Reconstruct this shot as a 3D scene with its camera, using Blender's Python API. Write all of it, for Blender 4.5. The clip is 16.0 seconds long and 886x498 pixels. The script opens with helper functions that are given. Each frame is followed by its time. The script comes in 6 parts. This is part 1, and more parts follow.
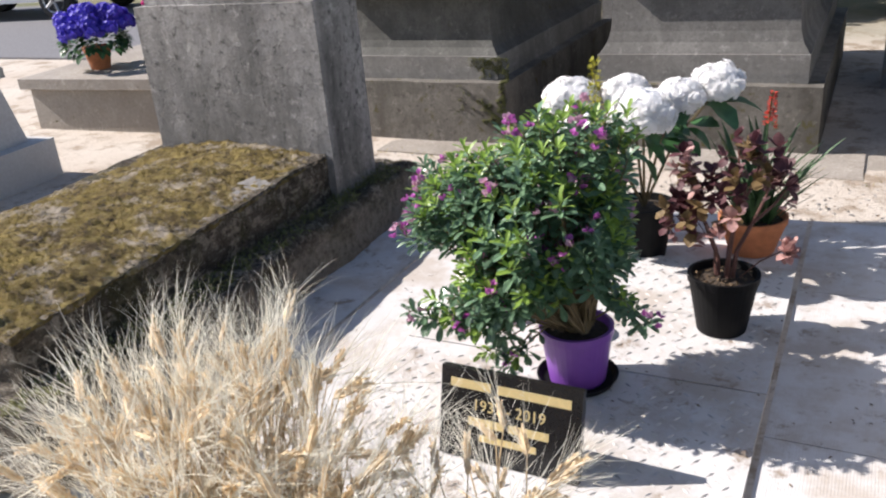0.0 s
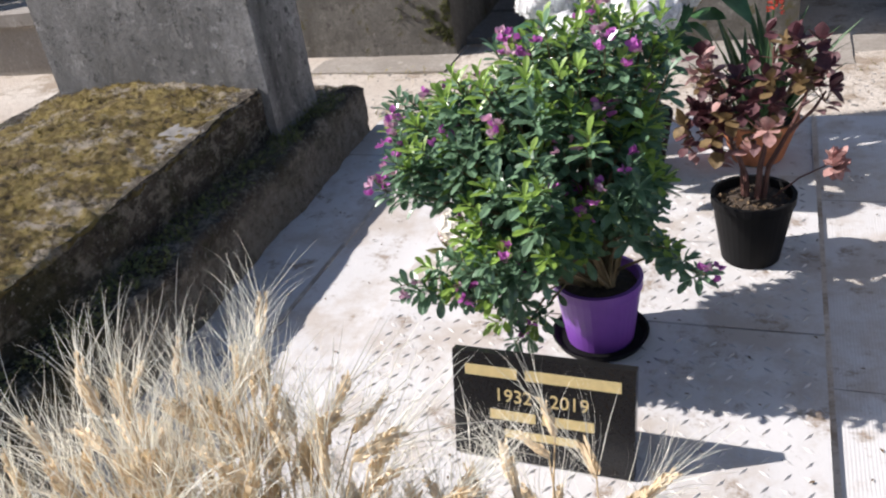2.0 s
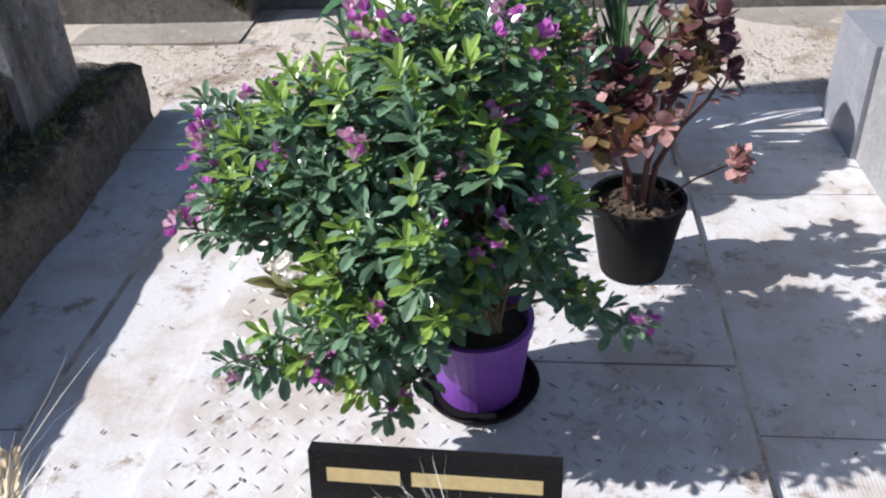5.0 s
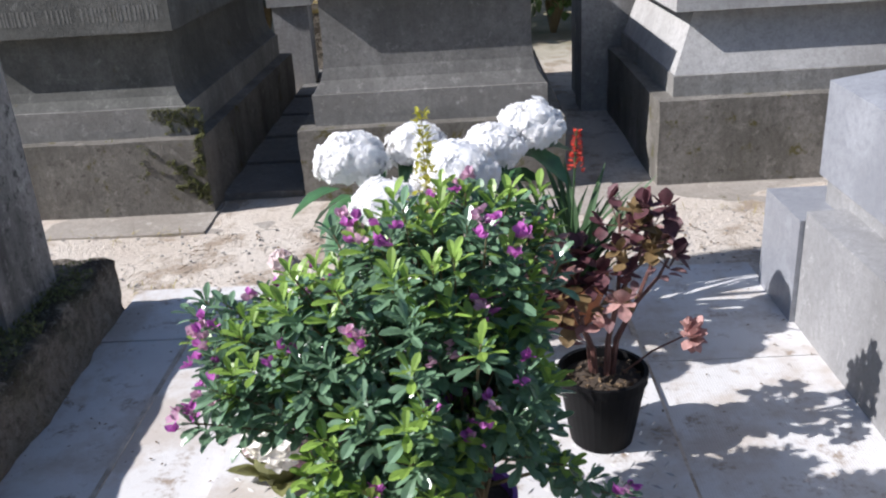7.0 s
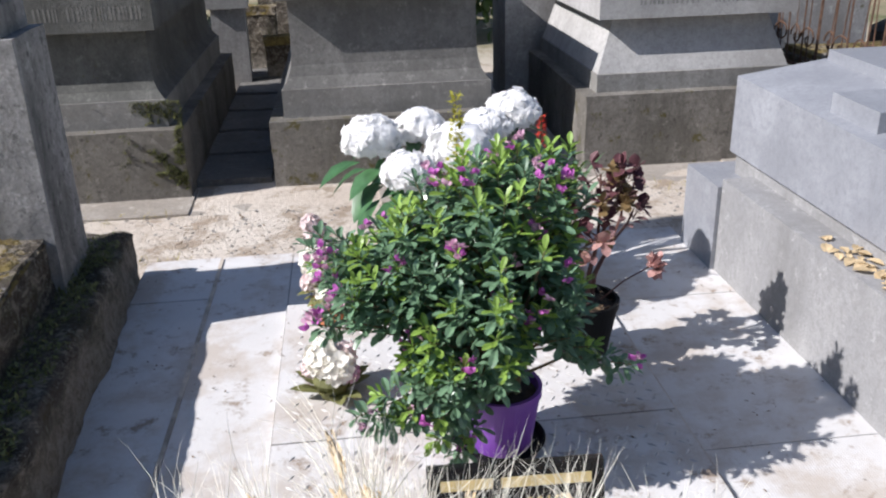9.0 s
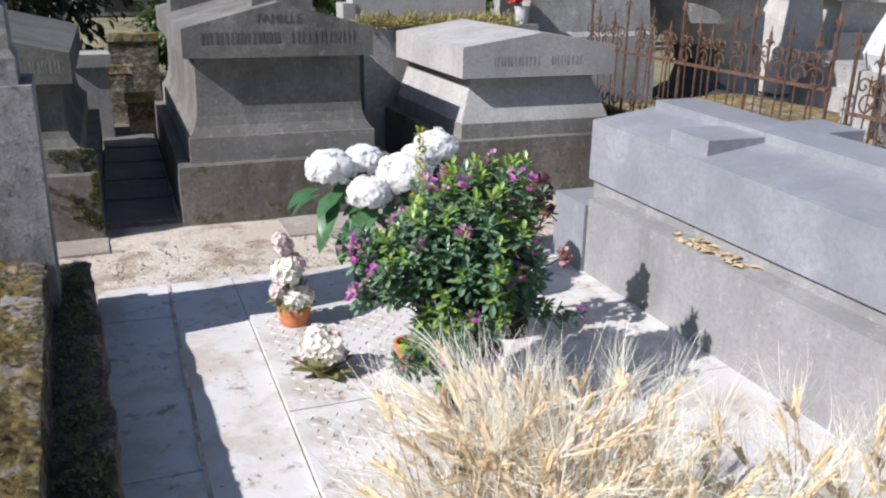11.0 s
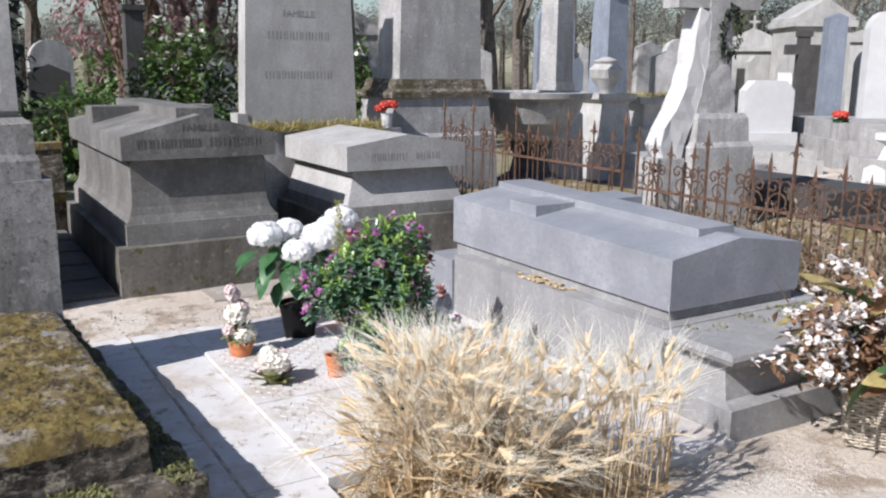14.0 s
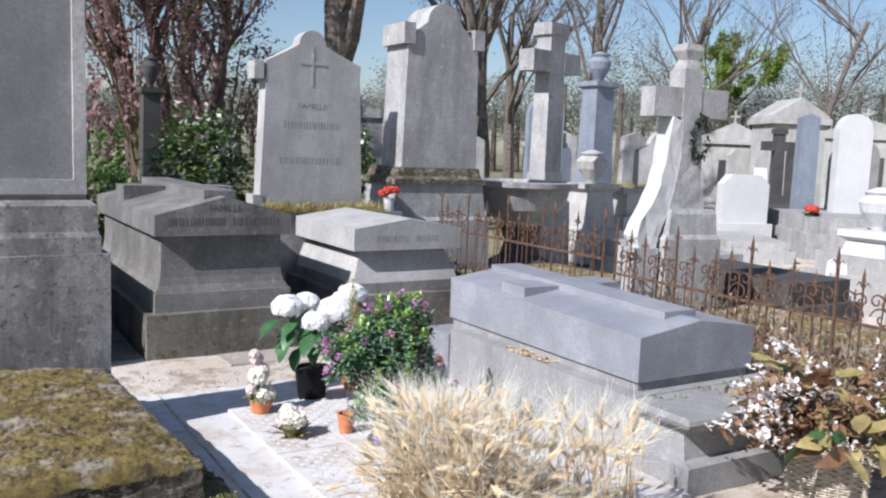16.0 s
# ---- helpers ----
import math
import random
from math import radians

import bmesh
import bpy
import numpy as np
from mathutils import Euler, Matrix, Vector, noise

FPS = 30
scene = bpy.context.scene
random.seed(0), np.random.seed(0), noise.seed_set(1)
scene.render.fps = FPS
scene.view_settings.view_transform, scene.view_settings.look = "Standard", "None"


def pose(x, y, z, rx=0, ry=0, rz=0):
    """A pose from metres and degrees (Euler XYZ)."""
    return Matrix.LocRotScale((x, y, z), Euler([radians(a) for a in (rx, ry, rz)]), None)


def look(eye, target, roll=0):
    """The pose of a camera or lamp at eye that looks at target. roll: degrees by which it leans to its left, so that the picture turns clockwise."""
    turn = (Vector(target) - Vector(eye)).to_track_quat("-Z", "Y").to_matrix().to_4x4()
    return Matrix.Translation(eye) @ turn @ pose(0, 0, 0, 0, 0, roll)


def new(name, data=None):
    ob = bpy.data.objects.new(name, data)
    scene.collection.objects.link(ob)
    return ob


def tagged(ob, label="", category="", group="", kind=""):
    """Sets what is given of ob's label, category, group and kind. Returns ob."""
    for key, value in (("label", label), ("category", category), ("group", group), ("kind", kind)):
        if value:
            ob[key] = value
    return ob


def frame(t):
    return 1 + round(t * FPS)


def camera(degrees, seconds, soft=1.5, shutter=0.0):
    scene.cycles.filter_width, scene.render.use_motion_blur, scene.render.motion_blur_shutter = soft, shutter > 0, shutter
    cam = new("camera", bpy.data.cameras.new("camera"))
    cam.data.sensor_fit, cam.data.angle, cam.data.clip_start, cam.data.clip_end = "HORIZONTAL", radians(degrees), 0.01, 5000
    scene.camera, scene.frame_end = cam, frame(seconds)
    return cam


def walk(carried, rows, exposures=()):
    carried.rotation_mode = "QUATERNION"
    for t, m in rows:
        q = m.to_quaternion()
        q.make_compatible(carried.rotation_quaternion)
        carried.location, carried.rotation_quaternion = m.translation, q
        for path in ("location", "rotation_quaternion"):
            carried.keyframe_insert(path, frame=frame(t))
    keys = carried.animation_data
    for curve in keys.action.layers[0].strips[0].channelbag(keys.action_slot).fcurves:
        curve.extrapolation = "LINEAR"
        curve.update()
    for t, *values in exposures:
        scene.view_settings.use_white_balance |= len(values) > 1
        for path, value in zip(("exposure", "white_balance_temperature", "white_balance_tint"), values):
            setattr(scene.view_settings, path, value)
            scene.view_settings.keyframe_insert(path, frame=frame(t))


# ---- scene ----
cam = camera(54.9, 16.0, soft=2.2)
PATH = [
    (0, (0.156, 0.068, 1.42), (-0.704, 1.696, 0.638), -5.2),
    (0.5, (0.101, 0.063, 1.397), (-0.732, 1.654, 0.517), -5.9),
    (1, (0.006, 0.153, 1.382), (-0.808, 1.717, 0.437), -7.5),
    (1.5, (-0.119, 0.288, 1.366), (-0.867, 1.861, 0.384), -9.0),
    (2, (-0.183, 0.434, 1.352), (-0.873, 2.027, 0.359), -8.9),
    (2.5, (-0.259, 0.552, 1.329), (-0.886, 2.162, 0.322), -7.6),
    (3, (-0.374, 0.676, 1.307), (-0.835, 2.311, 0.252), -5.7),
    (3.5, (-0.43, 0.784, 1.271), (-0.791, 2.407, 0.16), -5.4),
    (3.7, (-0.447, 0.819, 1.259), (-0.773, 2.438, 0.13), -5.0),
    (5.8, (-0.433, 0.894, 1.239), (-0.609, 2.594, 0.2), -2.6),
    (6, (-0.435, 0.892, 1.258), (-0.596, 2.65, 0.318), -2.0),
    (6.5, (-0.487, 0.865, 1.304), (-0.593, 2.711, 0.541), -1.0),
    (7, (-0.494, 0.796, 1.328), (-0.574, 2.639, 0.555), -3.7),
    (7.5, (-0.548, 0.648, 1.338), (-0.608, 2.491, 0.562), -4.6),
    (8, (-0.655, 0.505, 1.341), (-0.629, 2.349, 0.569), -3.5),
    (8.5, (-0.752, 0.393, 1.377), (-0.645, 2.233, 0.601), -2.4),
    (10.8, (-1.554, -0.237, 1.481), (-0.926, 1.539, 0.809), 0.7),
    (11, (-1.611, -0.288, 1.469), (-0.93, 1.48, 0.829), 0.9),
    (11.5, (-1.716, -0.437, 1.483), (-0.941, 1.303, 0.875), 0.8),
    (12, (-1.806, -0.667, 1.498), (-0.996, 1.072, 0.935), 0.9),
    (12.5, (-1.918, -0.85, 1.509), (-1.09, 0.895, 0.992), 1.0),
    (13, (-2.107, -1.029, 1.54), (-1.205, 0.69, 1.059), 1.2),
    (13.5, (-2.259, -1.216, 1.568), (-1.268, 0.465, 1.129), 0.7),
    (14, (-2.352, -1.397, 1.564), (-1.347, 0.282, 1.151), 0.4),
    (14.5, (-2.423, -1.581, 1.557), (-1.42, 0.097, 1.138), 0.8),
    (15, (-2.522, -1.702, 1.597), (-1.516, -0.026, 1.178), 2.0),
    (15.5, (-2.645, -1.831, 1.637), (-1.627, -0.148, 1.276), 2.5),
    (16, (-2.764, -1.929, 1.684), (-1.723, -0.238, 1.45), 2.2),
]

walk(cam, [(t, look(eye, target, roll)) for t, eye, target, roll in PATH], exposures=[(0.0, 0.79, 6480, 16), (2.0, 0.64, 6330, 16), (3.5, 0.58, 6050, 15), (7.0, 0.65, 6020, 15), (8.5, 0.63, 6080, 15), (11.0, 0.53, 6110, 15), (15.0, 0.59, 6060, 15), (16.0, 0.62, 5930, 15)])

# ---- sky, sun ----
SUN_FROM = Vector((-1.19, -0.25, 1.0)).normalized()
world = bpy.data.worlds.new("sky")
scene.world = world
world.use_nodes = True
sky = world.node_tree.nodes.new("ShaderNodeTexSky")
sky.sky_type = "NISHITA"
sky.sun_disc = False
sky.sun_elevation = radians(39.4)
sky.sun_rotation = radians(258.1)
sky.air_density, sky.dust_density, sky.ozone_density = 1.1, 0.7, 1.8
world.node_tree.nodes["Background"].inputs["Strength"].default_value = 0.069
world.node_tree.links.new(sky.outputs[0], world.node_tree.nodes["Background"].inputs["Color"])
sun = new("sun", bpy.data.lights.new("sun", "SUN"))
sun.data.energy, sun.data.angle, sun.data.color = 4.6, radians(0.6), (1.0, 0.955, 0.88)
sun.matrix_world = look(SUN_FROM * 30, (0, 0, 0))


# ---- materials ----
def base_mat(name, rough=0.8, metal=0.0):
    m = bpy.data.materials.new(name)
    m.use_nodes = True
    nt = m.node_tree
    b = nt.nodes["Principled BSDF"]
    b.inputs["Roughness"].default_value, b.inputs["Metallic"].default_value = rough, metal
    co = nt.nodes.new("ShaderNodeTexCoord").outputs["Object"]
    return m, nt, b, co


def noise_tex(nt, co, scale, detail=6.0, rough=0.6, stretch=None):
    n = nt.nodes.new("ShaderNodeTexNoise")
    n.inputs["Scale"].default_value, n.inputs["Detail"].default_value, n.inputs["Roughness"].default_value = scale, detail, rough
    if stretch:
        mp = nt.nodes.new("ShaderNodeMapping")
        mp.inputs["Scale"].default_value = stretch
        nt.links.new(co, mp.inputs["Vector"])
        co = mp.outputs[0]
    nt.links.new(co, n.inputs["Vector"])
    return n.outputs["Fac"]


def blend(nt, fac, a, b, mode="MIX"):
    m = nt.nodes.new("ShaderNodeMix")
    m.data_type, m.blend_type = "RGBA", mode
    for sock, v in ((m.inputs[0], fac), (m.inputs[6], a), (m.inputs[7], b)):
        if isinstance(v, (int, float)):
            sock.default_value = v
        elif isinstance(v, tuple):
            sock.default_value = (*v, 1)
        else:
            nt.links.new(v, sock)
    return m.outputs[2]


def step(nt, v, lo, hi, a=0.0, b=1.0):
    m = nt.nodes.new("ShaderNodeMapRange")
    m.inputs["From Min"].default_value, m.inputs["From Max"].default_value = lo, hi
    m.inputs["To Min"].default_value, m.inputs["To Max"].default_value = a, b
    nt.links.new(v, m.inputs["Value"])
    return m.outputs[0]


def bump(nt, b, h, strength=0.5, dist=0.01, prev=None):
    n = nt.nodes.new("ShaderNodeBump")
    n.inputs["Strength"].default_value, n.inputs["Distance"].default_value = strength, dist
    nt.links.new(h, n.inputs["Height"])
    if prev:
        nt.links.new(prev, n.inputs["Normal"])
    nt.links.new(n.outputs[0], b.inputs["Normal"])
    return n.outputs[0]


def stone(name, c1, c2, dark, lichen=0.5, grain=90, relief=0.4, moss=0.0, streak=0.35, rough=0.85):
    """Weathered stone: broad tone, rain streaks, speckle, dark lichen spots, a little moss."""
    m, nt, b, co = base_mat(name, rough)
    col = blend(nt, step(nt, noise_tex(nt, co, 2.2), 0.3, 0.7), c1, c2)
    sp = noise_tex(nt, co, grain, 3)
    col = blend(nt, step(nt, sp, 0.35, 0.75, 0.0, 0.45), col, tuple(v * 0.55 for v in c1))
    st = noise_tex(nt, co, 1.5, 9, 0.7, (2.2, 2.2, 0.55) if streak >= 0.4 else (1.2, 1.2, 0.7))
    col = blend(nt, step(nt, st, 0.44, 0.66, 0.0, streak), col, dark)
    sl = noise_tex(nt, co, 23, 8, 0.75)
    cut = 0.72 - 0.16 * lichen
    where = step(nt, noise_tex(nt, co, 3.1, 4, 0.6), 0.52 - 0.2 * lichen, 0.66 - 0.2 * lichen)
    spot = nt.nodes.new("ShaderNodeMath")
    spot.operation = "MULTIPLY"
    nt.links.new(step(nt, sl, cut, cut + 0.07, 0.0, 0.85 if lichen else 0.0), spot.inputs[0])
    nt.links.new(where, spot.inputs[1])
    col = blend(nt, spot.outputs[0], col, dark)
    grime = noise_tex(nt, co, 1.3, 9, 0.72)
    col = blend(nt, step(nt, grime, 0.44, 0.62, 0.0, 0.6), col, tuple(0.5 * a + 0.5 * b for a, b in zip(dark, c1)))
    fine = noise_tex(nt, co, 38, 6, 0.75)
    col = blend(nt, step(nt, fine, 0.47, 0.63, 0.0, 0.5), col, tuple(0.6 * a + 0.4 * b for a, b in zip(dark, c1)))
    if lichen > 0.3:
        big = noise_tex(nt, co, 11, 10, 0.8)
        low = 0.66 - 0.12 * lichen
        col = blend(nt, step(nt, big, low + 0.03, low + 0.10, 0.0, 0.7), col, dark)
    pl = noise_tex(nt, co, 14, 8, 0.8)
    col = blend(nt, step(nt, pl, 0.56, 0.66, 0.0, 0.45 if lichen > 0.2 else 0.12), col, tuple(min(0.8, v * 1.45) for v in c2))
    if moss:
        mo = noise_tex(nt, co, 9, 8, 0.7)
        col = blend(nt, step(nt, mo, 0.66 - 0.25 * moss, 0.72 - 0.25 * moss), col, (0.085, 0.075, 0.022))
    nt.links.new(col, b.inputs["Base Color"])
    h = noise_tex(nt, co, grain * 0.8, 5, 0.7)
    n1 = bump(nt, b, h, relief, 0.004)
    bump(nt, b, sl, relief * 0.9, 0.006, n1)
    return m


def plain(name, c, rough=0.6, vary=0.25, scale=30, metal=0.0, trans=0.0, rnd=0.0, spec=0.5):
    m, nt, b, co = base_mat(name, rough, metal)
    b.inputs["Specular IOR Level"].default_value = spec
    n = noise_tex(nt, co, scale, 4)
    col = blend(nt, step(nt, n, 0.3, 0.7), tuple(v * (1 - vary) for v in c), tuple(min(1, v * (1 + vary)) for v in c))
    if rnd:
        geo = nt.nodes.new("ShaderNodeNewGeometry")
        col = blend(nt, step(nt, geo.outputs["Random Per Island"], 0, 1, 0, rnd), col, tuple(v * 0.35 for v in c))
    nt.links.new(col, b.inputs["Base Color"])
    if trans:
        out = nt.nodes["Material Output"]
        tr = nt.nodes.new("ShaderNodeBsdfTranslucent")
        nt.links.new(col, tr.inputs["Color"])
        mx = nt.nodes.new("ShaderNodeMixShader")
        mx.inputs[0].default_value = trans
        nt.links.new(b.outputs[0], mx.inputs[1])
        nt.links.new(tr.outputs[0], mx.inputs[2])
        nt.links.new(mx.outputs[0], out.inputs["Surface"])
    return m


def sand_mat():
    m, nt, b, co = base_mat("sandy_ground", 0.95)
    col = blend(nt, step(nt, noise_tex(nt, co, 1.6), 0.35, 0.65), (0.52, 0.45, 0.375), (0.64, 0.59, 0.52))
    col = blend(nt, step(nt, noise_tex(nt, co, 3.2, 9, 0.75), 0.49, 0.60, 0, 0.8), col, (0.27, 0.20, 0.135))
    v = nt.nodes.new("ShaderNodeTexVoronoi")
    v.inputs["Scale"].default_value = 55
    nt.links.new(co, v.inputs["Vector"])
    col = blend(nt, step(nt, v.outputs["Distance"], 0.0, 0.25, 0.3, 0.0), col, (0.66, 0.60, 0.52))
    col = blend(nt, step(nt, noise_tex(nt, co, 60, 4), 0.55, 0.7, 0, 0.55), col, (0.22, 0.17, 0.12))
    sep = nt.nodes.new("ShaderNodeSeparateXYZ")
    nt.links.new(co, sep.inputs[0])
    green = blend(nt, step(nt, noise_tex(nt, co, 0.7, 8, 0.7), 0.4, 0.6), (0.10, 0.115, 0.045), (0.26, 0.22, 0.14))
    col = blend(nt, step(nt, sep.outputs["Y"], 7.5, 9.5), col, green)
    nt.links.new(col, b.inputs["Base Color"])
    n1 = bump(nt, b, v.outputs["Distance"], 0.22, 0.006)
    bump(nt, b, noise_tex(nt, co, 30, 8, 0.7), 0.7, 0.02, n1)
    return m


def slab_mat(name, ribs=False):
    m, nt, b, co = base_mat(name, 0.75)
    col = blend(nt, step(nt, noise_tex(nt, co, 1.8), 0.3, 0.7), (0.53, 0.52, 0.51), (0.65, 0.64, 0.63))
    col = blend(nt, step(nt, noise_tex(nt, co, 3.0, 9, 0.72), 0.47, 0.60, 0, 0.8), col, (0.44, 0.385, 0.33))
    col = blend(nt, step(nt, noise_tex(nt, co, 8.0, 9, 0.78), 0.555, 0.65, 0, 0.9), col, (0.25, 0.185, 0.13))
    col = blend(nt, step(nt, noise_tex(nt, co, 30, 8, 0.8), 0.62, 0.70, 0, 0.7), col, (0.17, 0.13, 0.095))
    col = blend(nt, step(nt, noise_tex(nt, co, 130, 3), 0.6, 0.75, 0, 0.4), col, (0.42, 0.40, 0.38))
    nt.links.new(col, b.inputs["Base Color"])
    n1 = bump(nt, b, noise_tex(nt, co, 70, 6, 0.7), 0.35, 0.004)
    if ribs:
        w = nt.nodes.new("ShaderNodeTexWave")
        w.inputs["Scale"].default_value = 40
        w.bands_direction = "X"
        nt.links.new(co, w.inputs["Vector"])
        bump(nt, b, w.outputs["Fac"], 0.18, 0.002, n1)
    return m


def moss_mat():
    m, nt, b, co = base_mat("moss", 1.0)
    col = blend(nt, step(nt, noise_tex(nt, co, 7, 8, 0.7), 0.35, 0.65), (0.088, 0.060, 0.026), (0.31, 0.23, 0.068))
    col = blend(nt, step(nt, noise_tex(nt, co, 28, 6, 0.7), 0.48, 0.66), col, (0.27, 0.215, 0.075))
    col = blend(nt, step(nt, noise_tex(nt, co, 4.2, 8, 0.75), 0.51, 0.58, 0, 0.8), col, (0.42, 0.37, 0.31))
    col = blend(nt, step(nt, noise_tex(nt, co, 16, 8, 0.8), 0.525, 0.60, 0, 0.9), col, (0.045, 0.032, 0.018))
    nt.links.new(col, b.inputs["Base Color"])
    n1 = bump(nt, b, noise_tex(nt, co, 120, 6, 0.8), 1.0, 0.008)
    bump(nt, b, noise_tex(nt, co, 22, 8, 0.7), 0.9, 0.02, n1)
    return m


def kerb_mat():
    """Damp old kerb: dark brown body, pale lichen flakes, rusty and green growth."""
    m, nt, b, co = base_mat("mossy_kerb_stone", 0.95)
    col = blend(nt, step(nt, noise_tex(nt, co, 4.5, 9, 0.75, (1, 1, 2.0)), 0.36, 0.62), (0.030, 0.022, 0.015), (0.165, 0.135, 0.10))
    col = blend(nt, step(nt, noise_tex(nt, co, 13, 9, 0.8, (1, 1, 1.8)), 0.50, 0.57, 0, 0.85), col, (0.40, 0.35, 0.28))
    col = blend(nt, step(nt, noise_tex(nt, co, 3.1, 8, 0.75), 0.50, 0.60, 0, 0.85), col, (0.066, 0.060, 0.020))
    col = blend(nt, step(nt, noise_tex(nt, co, 38, 8, 0.8), 0.53, 0.62, 0, 0.85), col, (0.018, 0.013, 0.009))
    col = blend(nt, step(nt, noise_tex(nt, co, 62, 6, 0.8), 0.58, 0.64, 0, 0.85), col, (0.46, 0.43, 0.37))
    sep = nt.nodes.new("ShaderNodeSeparateXYZ")
    nt.links.new(co, sep.inputs[0])
    wob = nt.nodes.new("ShaderNodeMath")
    wob.operation = "MULTIPLY_ADD"
    nt.links.new(noise_tex(nt, co, 6, 8, 0.75), wob.inputs[0])
    wob.inputs[1].default_value = 0.22
    nt.links.new(sep.outputs["Z"], wob.inputs[2])
    worn = blend(nt, step(nt, noise_tex(nt, co, 26, 8, 0.8), 0.46, 0.66), (0.40, 0.36, 0.30), (0.11, 0.09, 0.065))
    col = blend(nt, step(nt, wob.outputs[0], 0.215, 0.31, 0.75, 0.0), col, worn)
    nt.links.new(col, b.inputs["Base Color"])
    n1 = bump(nt, b, noise_tex(nt, co, 75, 6, 0.8), 0.9, 0.01)
    bump(nt, b, noise_tex(nt, co, 18, 8, 0.75), 1.0, 0.035, n1)
    return m


M_SAND, M_SLAB, M_RIB, M_MOSS = sand_mat(), slab_mat("white_concrete"), slab_mat("ribbed_concrete", True), moss_mat()
M_GRAN = stone("blue_grey_granite", (0.26, 0.27, 0.295), (0.40, 0.41, 0.435), (0.12, 0.125, 0.14), 0.0, 160, 0.2, 0, 0.35, 0.40)
M_GRANB = stone("grey_granite_base", (0.27, 0.27, 0.275), (0.39, 0.385, 0.38), (0.12, 0.115, 0.105), 0.3, 140, 0.25, 0, 0.45)
M_TOMB = stone("dark_grey_limestone", (0.15, 0.145, 0.135), (0.285, 0.277, 0.26), (0.032, 0.030, 0.026), 0.5, 110, 0.5, 0.0, 0.6)
M_TOMBB = stone("stained_limestone_base", (0.16, 0.148, 0.128), (0.29, 0.27, 0.24), (0.04, 0.036, 0.026), 0.9, 90, 0.7, 0.3, 0.85)
M_TOMBA = stone("blackened_green_limestone", (0.095, 0.095, 0.085), (0.19, 0.187, 0.17), (0.03, 0.03, 0.026), 0.6, 110, 0.6, 0.1, 0.7)
M_EDGE = stone("dirty_edging_stone", (0.33, 0.30, 0.26), (0.47, 0.43, 0.38), (0.16, 0.13, 0.10), 0.7, 70, 0.8, 0.1, 0.3)
M_TOMB3 = stone("pale_grey_limestone", (0.41, 0.405, 0.395), (0.52, 0.51, 0.495), (0.13, 0.12, 0.105), 0.15, 110, 0.35, 0.0, 0.4)
M_SHAFT = stone("smooth_grey_stone", (0.22, 0.22, 0.218), (0.33, 0.33, 0.327), (0.085, 0.083, 0.08), 0.0, 90, 0.2, 0.0, 0.3)
M_LICH = stone("lichened_stone", (0.29, 0.278, 0.265), (0.47, 0.45, 0.43), (0.026, 0.027, 0.023), 1.0, 80, 0.9, 0.0, 0.8)
M_KERB = kerb_mat()
M_PALE = stone("pale_weathered_stone", (0.40, 0.395, 0.38), (0.54, 0.53, 0.51), (0.15, 0.14, 0.125), 0.4, 60, 0.5, 0.0, 0.4)
M_WHITE = stone("white_marble", (0.54, 0.54, 0.54), (0.64, 0.64, 0.635), (0.36, 0.355, 0.34), 0.0, 60, 0.15, 0.0, 0.3)
M_MID = stone("grey_monument_stone", (0.36, 0.355, 0.35), (0.52, 0.51, 0.50), (0.085, 0.08, 0.07), 0.5, 60, 0.5, 0.1, 0.6)
# the bluish shade on the urn column is put into this stone colour
M_BLUE = stone("blue_grey_shaded_stone", (0.20, 0.235, 0.29), (0.29, 0.325, 0.38), (0.09, 0.10, 0.12), 0.3, 60, 0.4, 0.0, 0.5)
M_DARKS = stone("blackened_or_shaded_stone", (0.055, 0.052, 0.05), (0.10, 0.095, 0.09), (0.02, 0.02, 0.02), 0.4, 60, 0.5, 0.1, 0.4)
M_PAVE = stone("grey_paving_stone", (0.30, 0.285, 0.265), (0.40, 0.385, 0.36), (0.12, 0.105, 0.085), 0.5, 90, 0.5, 0.05, 0.2)


# ---- building helpers ----
def part(name, bm, material, parent=None, label="", smooth=False):
    me = bpy.data.meshes.new(name)
    bm.normal_update()
    bm.to_mesh(me)
    bm.free()
    me.materials.append(material)
    if smooth:
        me.shade_smooth()
    ob = new(name, me)
    ob.parent = parent
    if label:
        tagged(ob, label)
    return ob


def from_data(name, verts, faces, material, parent=None, label="", smooth=False):
    me = bpy.data.meshes.new(name)
    me.from_pydata([tuple(v) for v in verts], [], faces)
    me.materials.append(material)
    if smooth:
        me.shade_smooth()
    me.update()
    ob = new(name, me)
    ob.parent = parent
    if label:
        tagged(ob, label)
    return ob


def thing(name, label, category, at=(0, 0, 0), rz=0.0, group="", kind=""):
    ob = new(name)
    ob.empty_display_size = 0.1
    ob.matrix_basis = pose(*at, 0, 0, rz)
    return tagged(ob, label, category, group, kind)


def loft(rings, bev=0.0):
    """Stacked rectangular rings (z, x0, x1, y0, y1), capped."""
    bm = bmesh.new()
    prev = None
    for z, x0, x1, y0, y1 in rings:
        vs = [bm.verts.new(p) for p in ((x0, y0, z), (x1, y0, z), (x1, y1, z), (x0, y1, z))]
        if prev:
            for i in range(4):
                bm.faces.new((prev[i], prev[(i + 1) % 4], vs[(i + 1) % 4], vs[i]))
        else:
            bm.faces.new(vs[::-1])
        prev = vs
    bm.faces.new(prev)
    if bev:
        bmesh.ops.bevel(bm, geom=[e for e in bm.edges if e.calc_face_angle(0) > 0.6], offset=bev, segments=2, affect="EDGES", profile=0.6, clamp_overlap=True)
    return bm


